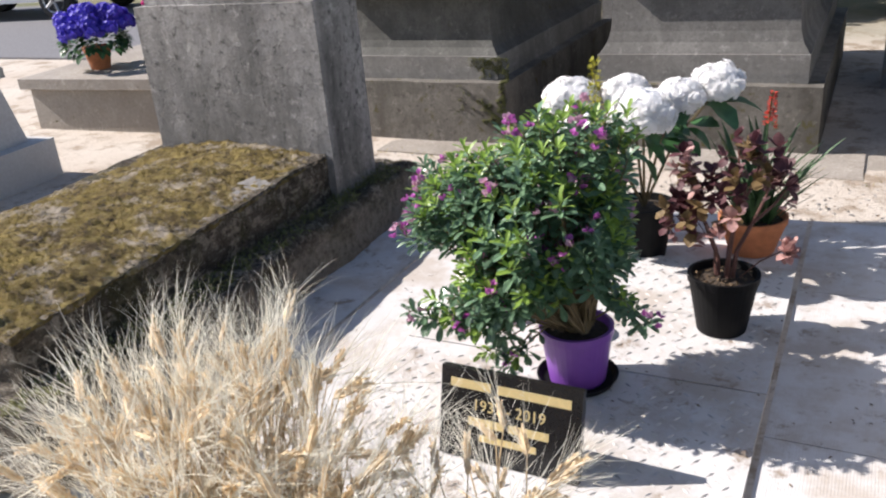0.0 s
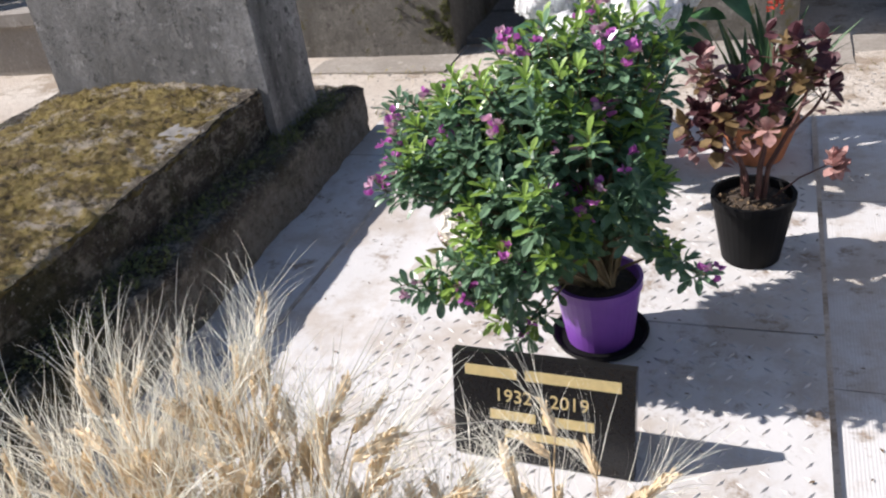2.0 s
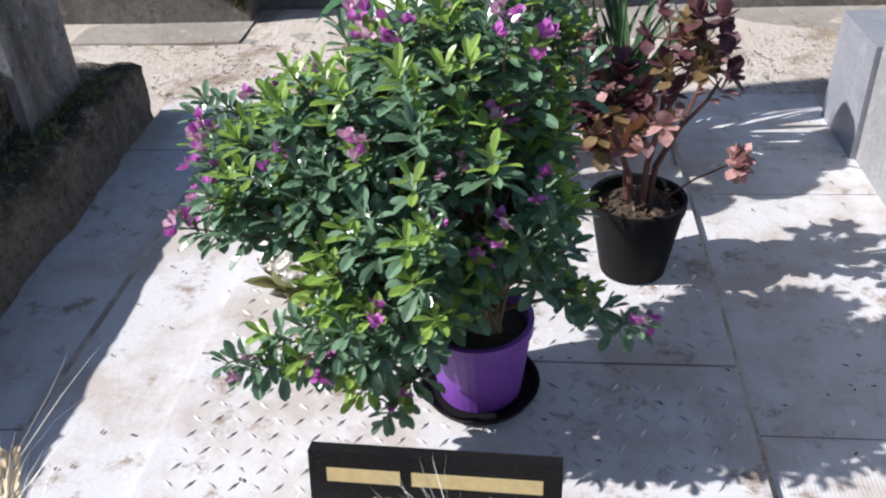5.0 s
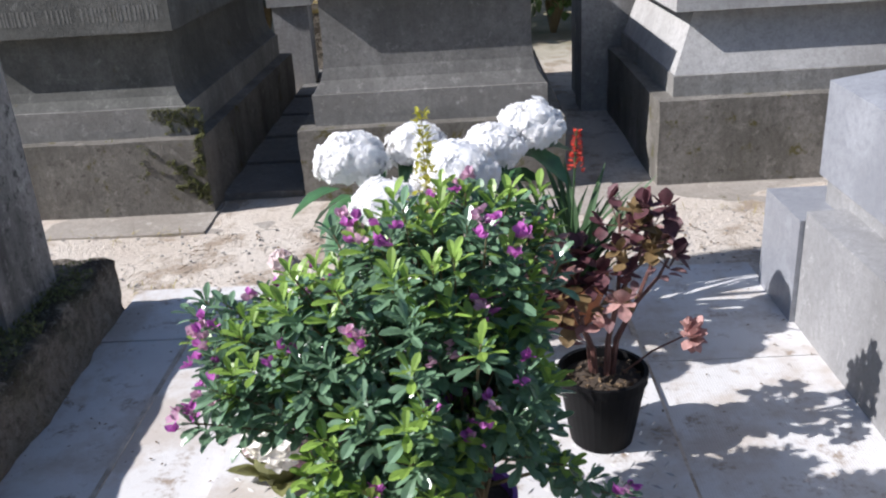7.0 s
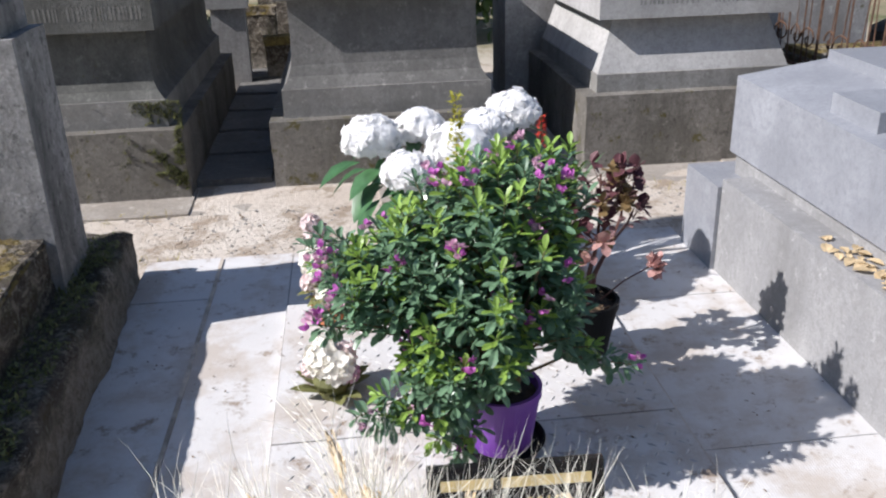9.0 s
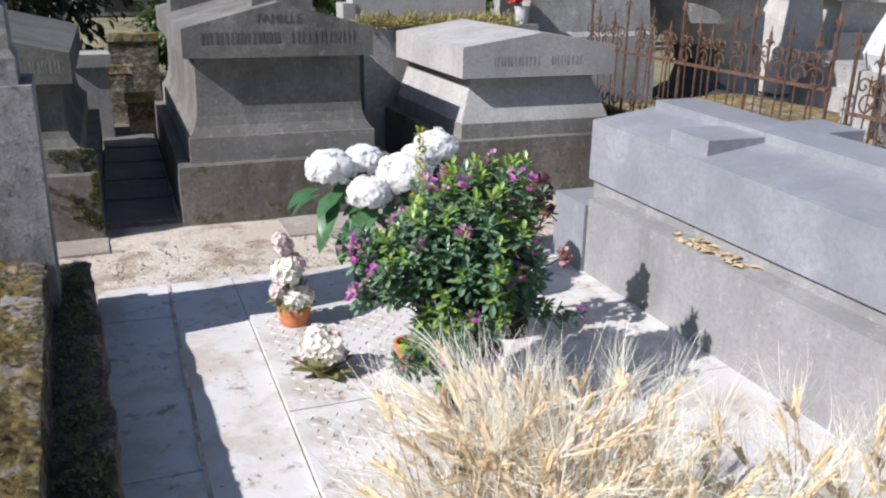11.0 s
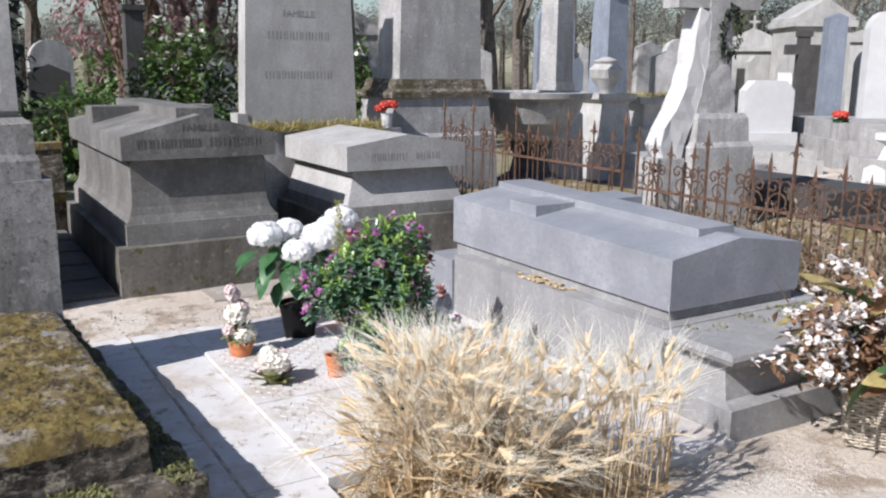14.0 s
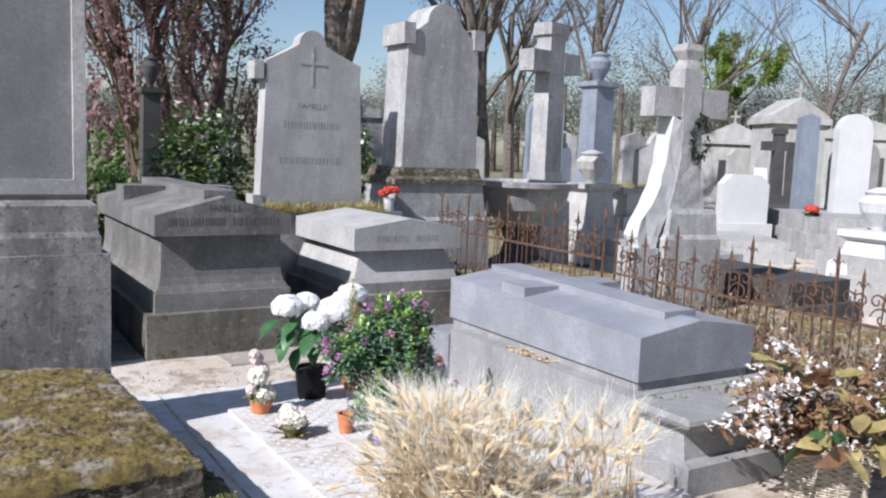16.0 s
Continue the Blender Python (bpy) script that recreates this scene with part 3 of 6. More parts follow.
# ---- materials of plants and pots ----
M_LEAF = plain("dark_green_leaf", (0.175, 0.295, 0.175), 0.24, 0.3, 40, trans=0.25, rnd=0.5, spec=0.7)
M_YOUNG = plain("young_green_leaf", (0.32, 0.49, 0.10), 0.35, 0.25, 40, trans=0.35, rnd=0.4)
M_HLEAF = plain("hydrangea_leaf", (0.05, 0.13, 0.048), 0.4, 0.3, 25, trans=0.15)
M_TWIG = plain("green_brown_twig", (0.15, 0.115, 0.06), 0.8)
M_PURPLEFL = plain("purple_petal", (0.62, 0.17, 0.56), 0.6, 0.25, 60, trans=0.3, rnd=0.3)
M_PINKFL = plain("pink_petal", (0.74, 0.46, 0.60), 0.6, 0.25, 60, trans=0.3, rnd=0.3)
M_WHITEFL = plain("white_petal", (0.96, 0.955, 0.945), 0.9, 0.01, 60, trans=0.5, spec=0.1)
M_WHITEC = plain("white_flower_heart", (0.97, 0.965, 0.955), 0.9, 0.01, 60, spec=0.1)
heart = M_WHITEC.node_tree.nodes["Principled BSDF"]
heart.inputs["Subsurface Weight"].default_value = 1.0
heart.inputs["Subsurface Radius"].default_value = (1.0, 1.0, 1.0)
heart.inputs["Subsurface Scale"].default_value = 0.06
M_ROSEFL = plain("pale_rose_petal", (0.88, 0.74, 0.72), 0.7, 0.15, 50, trans=0.25, rnd=0.2)
M_CREAM = plain("cream_petal", (0.88, 0.85, 0.77), 0.7, 0.12, 50, trans=0.25)
M_HELL = plain("dusty_mauve_sepal", (0.15, 0.058, 0.068), 0.6, 0.45, 60, trans=0.25, rnd=0.55)
M_HELLP = plain("faded_pink_sepal", (0.55, 0.32, 0.29), 0.6, 0.3, 60, trans=0.25, rnd=0.3)
M_HELLB = plain("brown_green_sepal", (0.20, 0.135, 0.06), 0.6, 0.4, 60, trans=0.25)
M_HSTEM = plain("red_brown_stem", (0.12, 0.055, 0.045), 0.6)
M_RED = plain("red_flower", (0.55, 0.06, 0.035), 0.6, 0.3, 50, rnd=0.3)
M_BLADE = plain("blade_leaf", (0.06, 0.125, 0.045), 0.5, 0.25, 30, trans=0.2, rnd=0.4)
M_GOLD = plain("yellow_green_spray", (0.42, 0.40, 0.05), 0.7, 0.25, 60, trans=0.3)
M_BLUEFL = plain("blue_petal", (0.10, 0.07, 0.62), 0.6, 0.25, 60, trans=0.25, rnd=0.4)
M_MAGENTA = plain("magenta_petal", (0.70, 0.03, 0.30), 0.6, 0.25, 60, trans=0.25, rnd=0.3)
M_STRAW = plain("dry_straw", (0.71, 0.55, 0.33), 0.7, 0.3, 25, trans=0.25, rnd=0.5)
M_EAR = plain("wheat_ear", (0.82, 0.66, 0.43), 0.7, 0.15, 60, trans=0.2, rnd=0.2)
M_SOIL = plain("potting_soil", (0.055, 0.04, 0.028), 0.95, 0.4, 90)
M_CHIP = plain("bark_chip", (0.17, 0.115, 0.065), 0.9, 0.4, 90, rnd=0.6)
M_PURPLE = plain("purple_plastic", (0.19, 0.065, 0.36), 0.4, 0.08, 12)
M_BLACK = plain("black_plastic", (0.007, 0.007, 0.0075), 0.6, 0.2, 20, spec=0.15)
M_TERRA = plain("terracotta", (0.52, 0.19, 0.08), 0.8, 0.2, 25)
M_PLAQUE = plain("black_granite", (0.014, 0.014, 0.015), 0.22, 0.3, 200)
M_GILT = plain("gilt_letters", (0.74, 0.60, 0.30), 0.4, 0.1, 60, metal=0.35)
M_RUST = plain("rusty_iron", (0.10, 0.055, 0.034), 0.85, 0.6, 30)
M_WICKER = plain("whitewashed_wicker", (0.46, 0.405, 0.325), 0.8, 0.25, 20, rnd=0.4)
M_MAGN = plain("dry_magnolia_leaf", (0.30, 0.245, 0.10), 0.45, 0.35, 18, trans=0.15)
M_MAGNB = plain("brown_magnolia_leaf", (0.23, 0.13, 0.07), 0.5, 0.35, 18, trans=0.15)
M_DRYG = plain("dry_grass", (0.40, 0.34, 0.13), 0.9, 0.3, 20, trans=0.2, rnd=0.5)
M_DEAD = plain("dead_stem", (0.33, 0.25, 0.17), 0.9, 0.35, 20, rnd=0.5)
M_WEED = plain("small_weed", (0.23, 0.235, 0.085), 0.7, 0.3, 30, trans=0.25, rnd=0.5)
M_BARK = plain("grey_bark", (0.12, 0.10, 0.085), 0.9, 0.55, 7)
M_BARKR = plain("reddish_bark", (0.095, 0.06, 0.05), 0.9, 0.6, 7)
M_SPRING = plain("spring_leaf", (0.24, 0.33, 0.06), 0.6, 0.3, 10, trans=0.35, rnd=0.4)
M_COPPER = plain("copper_leaf", (0.32, 0.19, 0.19), 0.6, 0.3, 10, trans=0.35, rnd=0.4)
M_YEW = plain("dark_yew_leaf", (0.018, 0.03, 0.014), 0.6, 0.3, 10, rnd=0.5)
# pale grey crowns: some of the distance haze is put into this colour
M_FARW = plain("hazy_far_leaf", (0.27, 0.27, 0.235), 1.0, 0.3, 1.5, trans=0.45, rnd=0.2, spec=0.0)
M_PAINT = plain("white_car_paint", (0.72, 0.73, 0.75), 0.25, 0.03, 5)
M_RUBBER = plain("tyre_rubber", (0.02, 0.02, 0.021), 0.8, 0.2, 20)
M_ALLOY = plain("alloy", (0.55, 0.56, 0.58), 0.35, 0.05, 20, metal=0.9)
M_GLASSD = plain("dark_car_glass", (0.02, 0.022, 0.025), 0.08, 0.05, 5)
M_ASPH = plain("asphalt", (0.16, 0.16, 0.17), 0.9, 0.2, 40)

LEAF = leaf_shape(1.0, 0.44, 0.3, 0.12)
BROAD = leaf_shape(1.0, 0.62, 0.25, 0.3)
PETAL = leaf_shape(1.0, 0.8, 0.3, -0.25)
BLADE = leaf_shape(1.0, 0.07, 0.4, 0.25)


def pot(label, cat, cx, cy, z0, r0, r1, h, mat, saucer=None, soil=True, name="flower_pot", chips=0):
    t = thing(name, label, cat, (cx, cy, z0))
    th = 0.006
    lip = 0.012 if r1 > 0.06 else 0.006
    part("wall", turned([(r0 * 0.96, 0), (r0, 0.004), (r1, h - 2 * lip), (r1 + 0.004, h - 2 * lip), (r1 + 0.005, h), (r1 - th, h), (r1 - th - 0.004, h - 0.03), (r0 - th, 0.02)], 36), mat, t, smooth=False)
    if saucer:
        part("saucer", turned([(saucer * 0.9, -0.004), (saucer, 0.018), (saucer - 0.006, 0.018), (saucer * 0.86, 0.002)], 36), M_BLACK, t, "black plastic saucer")
    if soil:
        b2 = turned([(r1 - th - 0.003, h - 0.045), (r1 - th - 0.003, h - 0.026), (r1 * 0.5, h - 0.018), (0.01, h - 0.014)], 24)
        part("soil", roughen(b2, 0.004, 40), M_SOIL, t, "dark potting soil")
    if chips:
        cl = Cloud()
        for _ in range(chips):
            a, r = rng.uniform(0, 6.28), (r1 - 0.02) * math.sqrt(rng.random())
            cl.add(LEAF[0], LEAF[1], frame_from(rdir(-0.2, 0.3), rng.uniform(0, 3)), (r * math.cos(a), r * math.sin(a), h - 0.012), rng.uniform(0.01, 0.022))
        tagged(cl.make("bark_mulch", M_CHIP, t), kind="stuff")
    return t


# ---- milkwort bush in a purple pot ----
PX, PY = -0.545, 2.185
ppot = pot("purple plastic pot on a black saucer", "flower pot", PX, PY, 0.03, 0.084, 0.105, 0.18, M_PURPLE, 0.122)
bush = thing("milkwort_bush", "bushy green shrub with small purple flowers", "shrub", (PX, PY, 0.2))


def bush_build():
    old, young, fl, fl2, tw = Cloud(), Cloud(), Cloud(), Cloud(), bmesh.new()
    spoon_rows = ((0.0, 0.10), (0.35, 0.62), (0.68, 1.0), (0.9, 0.72), (1.0, 0.12))
    sv, sf = [], []
    for t, w in spoon_rows:
        hw = w * 0.20
        sv += [(t, -hw, 0.35 * hw - 0.14 * t * t), (t, 0, -0.14 * t * t), (t, hw, 0.35 * hw - 0.14 * t * t)]
    for i in range(4):
        q = 3 * i
        sf += [(q, q + 3, q + 4, q + 1), (q + 1, q + 4, q + 5, q + 2)]
    spoon = (np.array(sv), sf)
    lobes = [(Vector((-0.09, -0.12, 0.40)), 0.205), (Vector((-0.20, -0.14, 0.46)), 0.115), (Vector((-0.03, -0.07, 0.51)), 0.135), (Vector((0.06, -0.04, 0.545)), 0.125), (Vector((-0.31, -0.12, 0.39)), 0.105), (Vector((-0.20, -0.22, 0.17)), 0.10), (Vector((0.06, -0.13, 0.34)), 0.12), (Vector((-0.10, -0.18, 0.27)), 0.13), (Vector((-0.05, 0.08, 0.37)), 0.165), (Vector((-0.20, 0.03, 0.35)), 0.12), (Vector((0.03, 0.05, 0.25)), 0.11)]
    ends = []
    tries = 0
    while len(ends) < 325 and tries < 30000:
        tries += 1
        c, r = rng.choice(lobes)
        d = rdir(-0.8, 1.0)
        p = c + d * r * (0.95 + 0.30 * noise.noise(d * 3.1 + c * 9) + rng.uniform(-0.14, 0.14))
        if any((p - c2).length < r2 * 0.74 for c2, r2 in lobes) and rng.random() < 0.88:
            continue
        if (p.z < 0.12 and p.x > -0.12) or (p.z < 0.2 and p.x > 0.08) or (p.x < -0.27 and p.z < 0.28):
            continue
        if all((p - q).length > 0.034 for q in ends):
            ends.append(p)
    shoots = [(-0.455, -0.16, 0.31), (-0.43, -0.15, 0.34), (-0.47, -0.02, 0.45), (-0.44, -0.03, 0.48), (-0.40, -0.05, 0.485), (-0.45, -0.06, 0.41), (-0.41, -0.08, 0.44), (-0.38, -0.04, 0.46), (-0.42, -0.12, 0.40), (-0.38, -0.31, 0.15), (-0.34, -0.30, 0.13), (-0.29, -0.28, 0.12), (-0.33, -0.27, 0.18),
              (-0.15, -0.235, -0.04), (-0.12, -0.20, -0.01), (-0.20, -0.22, 0.0), (0.27, -0.235, 0.18), (0.23, -0.20, 0.19), (0.19, -0.17, 0.20), (0.15, -0.13, 0.21), (0.16, -0.03, 0.655), (0.11, -0.04, 0.66), (0.18, -0.03, 0.60), (-0.10, -0.03, 0.625), (-0.06, -0.06, 0.62), (0.03, -0.01, 0.65)]
    ends += [Vector(q) for q in shoots]
    for i, p in enumerate(ends):
        base = Vector((rng.uniform(-0.045, 0.045), rng.uniform(-0.045, 0.045), 0.005))
        mid = base.lerp(p, 0.5) + Vector((0, 0, 0.05))
        pts = [base, base.lerp(mid, 0.6), mid, mid.lerp(p, 0.55), p]
        if rng.random() < 0.6 or p.z < 0.12:
            tube(pts, [0.005, 0.0042, 0.0032, 0.0025, 0.0016], 4, tw)
        d = ((p - mid).normalized() + Vector((0, 0, 0.45))).normalized()
        fresh = rng.random() < (0.56 if p.z > 0.2 else 0.4)
        s0 = d.orthogonal().normalized()
        for k in range(9):
            side = (rdir() - 0.2 * d).normalized()
            old.add(spoon[0], spoon[1], frame_from((side + 0.5 * d).normalized(), rng.uniform(-0.6, 0.6)), mid.lerp(p, rng.uniform(0.25, 0.85)), rng.uniform(0.032, 0.046))
        n = rng.randint(13, 18)
        for k in range(n):
            q = k / (n - 1)
            side = Matrix.Rotation(k * 2.4 + rng.uniform(-0.3, 0.3), 3, d) @ s0
            ld = (side + d * (0.10 + 1.5 * q * q)).normalized()
            at = p - d * 0.060 * (1 - q)
            tip = q > 0.5 and fresh
            (young if tip else old).add(spoon[0], spoon[1], frame_from(ld, rng.uniform(-0.35, 0.35)), at, (0.052 - 0.016 * q) * rng.uniform(0.8, 1.15))
        if rng.random() < 0.06 or (p.z > 0.24 and p.x < 0.06 and p.y < 0.06 and rng.random() < 0.13) or (i >= len(ends) - len(shoots) and p.x < -0.42 and p.z < 0.35) or p.x > 0.25:
            for _ in range(rng.randint(3, 6)):
                a = p + d * 0.012 + 0.024 * rdir()
                cl = fl if rng.random() < 0.6 else fl2
                for s in range(6):
                    cl.add(PETAL[0], PETAL[1], frame_from((d * 0.5 + rdir(-0.5, 0.8)).normalized(), rng.uniform(-1, 1)), a, rng.uniform(0.012, 0.020))
    part("branchwork", tw, M_TWIG, bush)
    tagged(old.make("foliage", M_LEAF, bush, "dense small dark green leaves"), kind="stuff")
    tagged(young.make("young_growth", M_YOUNG, bush, "fresh yellow-green shoot tips"), kind="stuff")
    tagged(fl.make("blossom", M_PURPLEFL, bush, "small purple pea-like flowers"), kind="stuff")
    tagged(fl2.make("faded_blossom", M_PINKFL, bush, "faded pink flowers"), kind="stuff")


bush_build()

# ---- white hydrangea in a black pot ----
hpot = pot("black plastic pot on the paving", "flower pot", -0.59, 3.19, 0.0, 0.085, 0.115, 0.22, M_BLACK, name="flower_pot")
hyd = thing("hydrangea", "white hydrangea with large green leaves", "hydrangea", (-0.59, 3.19, 0.2))
FLORET = Cloud()
for k in range(4):
    FLORET.add(*leaf_shape(1.0, 0.95, 0.08, -0.12), Matrix.Rotation(k * math.pi / 2, 3, "Z") @ Matrix.Rotation(-0.25, 3, "Y"), (0, 0, 0), 1.0)
FLV, FLF = np.concatenate(FLORET.v), FLORET.f


def floret_head(parent, at, r, n, mat, name="flower_head", size=0.016, squash=0.8):
    cl = Cloud()
    for i in range(n):
        z = 1 - 1.55 * (i + 0.5) / n
        a = i * 2.39996
        d = Vector((math.sqrt(max(0, 1 - z * z)) * math.cos(a), math.sqrt(max(0, 1 - z * z)) * math.sin(a), z))
        d = (d + 0.15 * rdir()).normalized()
        lump = 1 + 0.30 * noise.noise(d * 2.6 + Vector(at) * 7)
        p = Vector((d.x * r, d.y * r, d.z * r * squash)) * lump * rng.uniform(0.97, 1.03)
        m = frame_from(d) @ Matrix.Rotation(math.pi / 2, 3, "Y") @ Matrix.Rotation(rng.uniform(0, 3), 3, "Z")
        cl.add(FLV, FLF, m, p, size * rng.uniform(0.85, 1.2))
    core = turned([(0.01, -r * 0.45), (r * 0.7, -r * 0.35), (r * 0.92, 0.0), (r * 0.78, r * 0.38), (r * 0.45, r * 0.62), (0.01, r * 0.72)], 14)
    for v in core.verts:
        v.co *= 1.09 * (1 + 0.30 * noise.noise(v.co.normalized() * 2.6 + Vector(at) * 7))
    ob = cl.make(name, mat, parent)
    ob.location = at
    part("head_core", core, M_WHITEC if mat is M_WHITEFL else mat, ob, smooth=True)
    return ob


HEADS = [((-0.24, -0.15, 0.465), 0.10, 330), ((-0.13, -0.35, 0.40), 0.085, 260), ((0.05, -0.24, 0.44), 0.115, 380), ((0.26, -0.03, 0.50), 0.095, 300), ((-0.06, -0.03, 0.46), 0.085, 240), ((0.15, -0.13, 0.475), 0.085, 240)]
for at, r, n in HEADS:
    r *= 0.90
    floret_head(hyd, at, r, int(n * 1.9), M_WHITEFL, "flower_head", 0.0165, 0.72)
    part("stem", tube([(0, 0, 0), Vector(at) * 0.45 + Vector((0, 0, 0.06)), Vector(at) - Vector((0, 0, 0.03))], [0.006, 0.005, 0.004], 5), M_TWIG, hyd)
for _ in range(46):
    at, r, n = rng.choice(HEADS)
    q = rng.uniform(0.45, 0.95)
    p = Vector(at) * q + Vector((0, 0, 0.03))
    d = (Vector((p.x, p.y, 0)).normalized() * 0.9 + rdir(-0.6, 0.35)).normalized()
    v, f = leaf_shape(rng.uniform(0.085, 0.135), rng.uniform(0.055, 0.085), 0.25, rng.uniform(0.2, 0.6))
    cl = Cloud()
    cl.add(v, f, frame_from(d, rng.uniform(-0.4, 0.4)), p)
    cl.make("leaf", M_HLEAF, hyd, smooth=True)
for d, p in (((-1, -0.5, -0.2), (-0.20, -0.22, 0.38)), ((-0.6, -0.9, -0.2), (-0.10, -0.30, 0.34)), ((-1, 0.2, -0.3), (-0.26, -0.06, 0.33)), ((-0.9, -0.3, -0.7), (-0.22, -0.16, 0.25)), ((-0.4, -1, -0.5), (-0.12, -0.28, 0.26)), ((-1, -0.2, -0.1), (-0.28, -0.14, 0.38)), ((-0.8, -0.6, -0.4), (-0.22, -0.22, 0.33)), ((-0.9, 0.1, -0.6), (-0.2, -0.1, 0.28)), ((-0.5, -0.8, -0.3), (-0.16, -0.3, 0.30)), ((-0.7, -0.4, -0.8), (-0.15, -0.15, 0.2)), ((0.8, -0.5, -0.2), (0.24, -0.08, 0.45)), ((0.9, 0.2, 0.1), (0.26, 0.0, 0.43))):
    v, f = leaf_shape(0.15, 0.095, 0.25, 0.4)
    cl = Cloud()
    cl.add(v, f, frame_from(d), p)
    cl.make("leaf", M_HLEAF, hyd, smooth=True)

# yellow-green plume among the hydrangea heads
spray = thing("goldenrod_spray", "thin yellow-green plume between the hydrangea heads", "plant", (-0.60, 2.58, 0.30))
cl = Cloud()
for _ in range(420):
    z = rng.uniform(0.12, 0.60)
    r = 0.055 * (1 - (z - 0.1) / 0.52) + 0.006
    d = rdir(0.1, 0.9)
    cl.add(LEAF[0], LEAF[1], frame_from(d), (rng.uniform(-r, r), rng.uniform(-r, r), z), rng.uniform(0.012, 0.024))
tagged(cl.make("plume", M_GOLD, spray), kind="stuff")
part("stem", tube([(0.03, 0.1, -0.278), (0.0, 0.02, 0.1), (0, 0, 0.6)], [0.003, 0.002, 0.001], 4), M_TWIG, spray)

# ---- hellebore in a black pot ----
bpot = pot("black plastic nursery pot with bark chips", "flower pot", -0.200, 2.625, 0.022, 0.078, 0.107, 0.20, M_BLACK, None, True, "flower_pot", 90)
hell = thing("hellebore", "hellebore with dusty mauve flowers on bare brown stems", "hellebore", (-0.200, 2.625, 0.195))


def hell_flower(parent, at, d, s, mat):
    cl = Cloud()
    d = Vector(d).normalized()
    side = d.orthogonal().normalized()
    for k in range(5):
        q = Matrix.Rotation(k * 2 * math.pi / 5 + rng.uniform(-0.2, 0.2), 3, d) @ side
        cl.add(PETAL[0], PETAL[1], frame_from((q + d * 0.55).normalized(), 0), at, s * rng.uniform(0.9, 1.1))
    return cl.make("flower", mat, parent, smooth=True)


tw = bmesh.new()
fol = Cloud()
STEMS = [((0.12, 0.02, 0.36), 5), ((0.16, 0.04, 0.30), 4), ((0.03, -0.02, 0.44), 6), ((0.06, -0.05, 0.34), 6), ((-0.09, 0.0, 0.33), 6), ((-0.12, 0.04, 0.27), 5), ((0.0, -0.06, 0.27), 5), ((0.10, -0.04, 0.44), 5), ((-0.05, -0.05, 0.20), 4), ((-0.15, -0.02, 0.21), 6), ((-0.10, -0.03, 0.24), 6), ((-0.13, 0.05, 0.36), 5)]
FORKS = [Vector(q) for q in ((0.075, 0.0, 0.20), (0.03, -0.02, 0.22), (-0.05, 0.0, 0.15), (-0.07, 0.02, 0.19))]
for q in FORKS:
    tube([(q.x * 0.3, q.y * 0.3, -0.02), q * 0.5 + Vector((q.x * -0.05, 0.01, 0.0)), q], [0.009, 0.008, 0.0065], 6, tw)
for tip, n in STEMS:
    tip = Vector(tip)
    fork = min(FORKS, key=lambda q: (q - tip).length)
    tube([fork, fork.lerp(tip, 0.5) + Vector((tip.x * 0.1, 0, 0.01)), tip], [0.0055, 0.0045, 0.003], 5, tw)
    for _ in range(n):
        p = tip + 0.045 * rdir(-0.7, 0.8)
        tube([tip - Vector((0, 0, 0.03)), p], 0.0015, 4, tw)
        hell_flower(hell, p, rdir(-0.6, 0.5) + Vector((0, -0.3, 0)), rng.uniform(0.034, 0.050), rng.choice((M_HELL, M_HELL, M_HELL, M_HELL, M_HELLB, M_HELLB, M_HELLP)))
    for _ in range(3):
        fol.add(BROAD[0], BROAD[1], frame_from(rdir(-0.3, 0.6)), tip - Vector((0, 0, rng.uniform(0.02, 0.08))), rng.uniform(0.03, 0.05))
tube([(0.05, -0.01, 0.02), (0.11, -0.05, 0.10), (0.18, -0.088, 0.162)], [0.003, 0.0025, 0.002], 4, tw)
for k in range(6):
    hell_flower(hell, Vector((0.185, -0.09, 0.162)) + 0.012 * rdir(), Vector((0.5, -0.6, 0.2)) + 0.6 * rdir(), 0.036, M_HELLP)
part("branchwork", tw, M_HSTEM, hell)
tagged(fol.make("foliage", M_COPPER, hell, "few bronzed leaves"), kind="stuff")

# ---- red-spiked plant with blade leaves in a wide terracotta bowl ----
opot = pot("wide terracotta flower pot", "flower pot", -0.20, 3.33, 0.0, 0.085, 0.125, 0.15, M_TERRA)
spk = thing("red_spike_plant", "plant with blade-like leaves and one red flower spike", "plant", (-0.20, 3.33, 0.085))
cl = Cloud()
for _ in range(70):
    a, d = rng.uniform(0, 6.28), rdir(0.86, 0.995)
    cl.add(BLADE[0], BLADE[1], frame_from(d), (0.05 * math.cos(a), 0.05 * math.sin(a), 0), rng.uniform(0.22, 0.46))
tagged(cl.make("foliage", M_BLADE, spk, "upright narrow green blades"), kind="stuff")
part("spike_stem", tube([(0, 0, 0), (0.02, 0.05, 0.3), (0.035, 0.075, 0.53)], [0.005, 0.004, 0.003], 5), M_BLADE, spk)
cl = Cloud()
for k in range(150):
    q = k / 150
    d = rdir(-0.4, 0.4)
    cl.add(PETAL[0], PETAL[1], frame_from(d), Vector((0.03 + 0.008 * q, 0.07 + 0.012 * q, 0.40 + 0.13 * q)) + d * 0.016 * (1.1 - q), 0.014)
tagged(cl.make("flower_spike", M_RED, spk, "red flower spike"), kind="stuff")

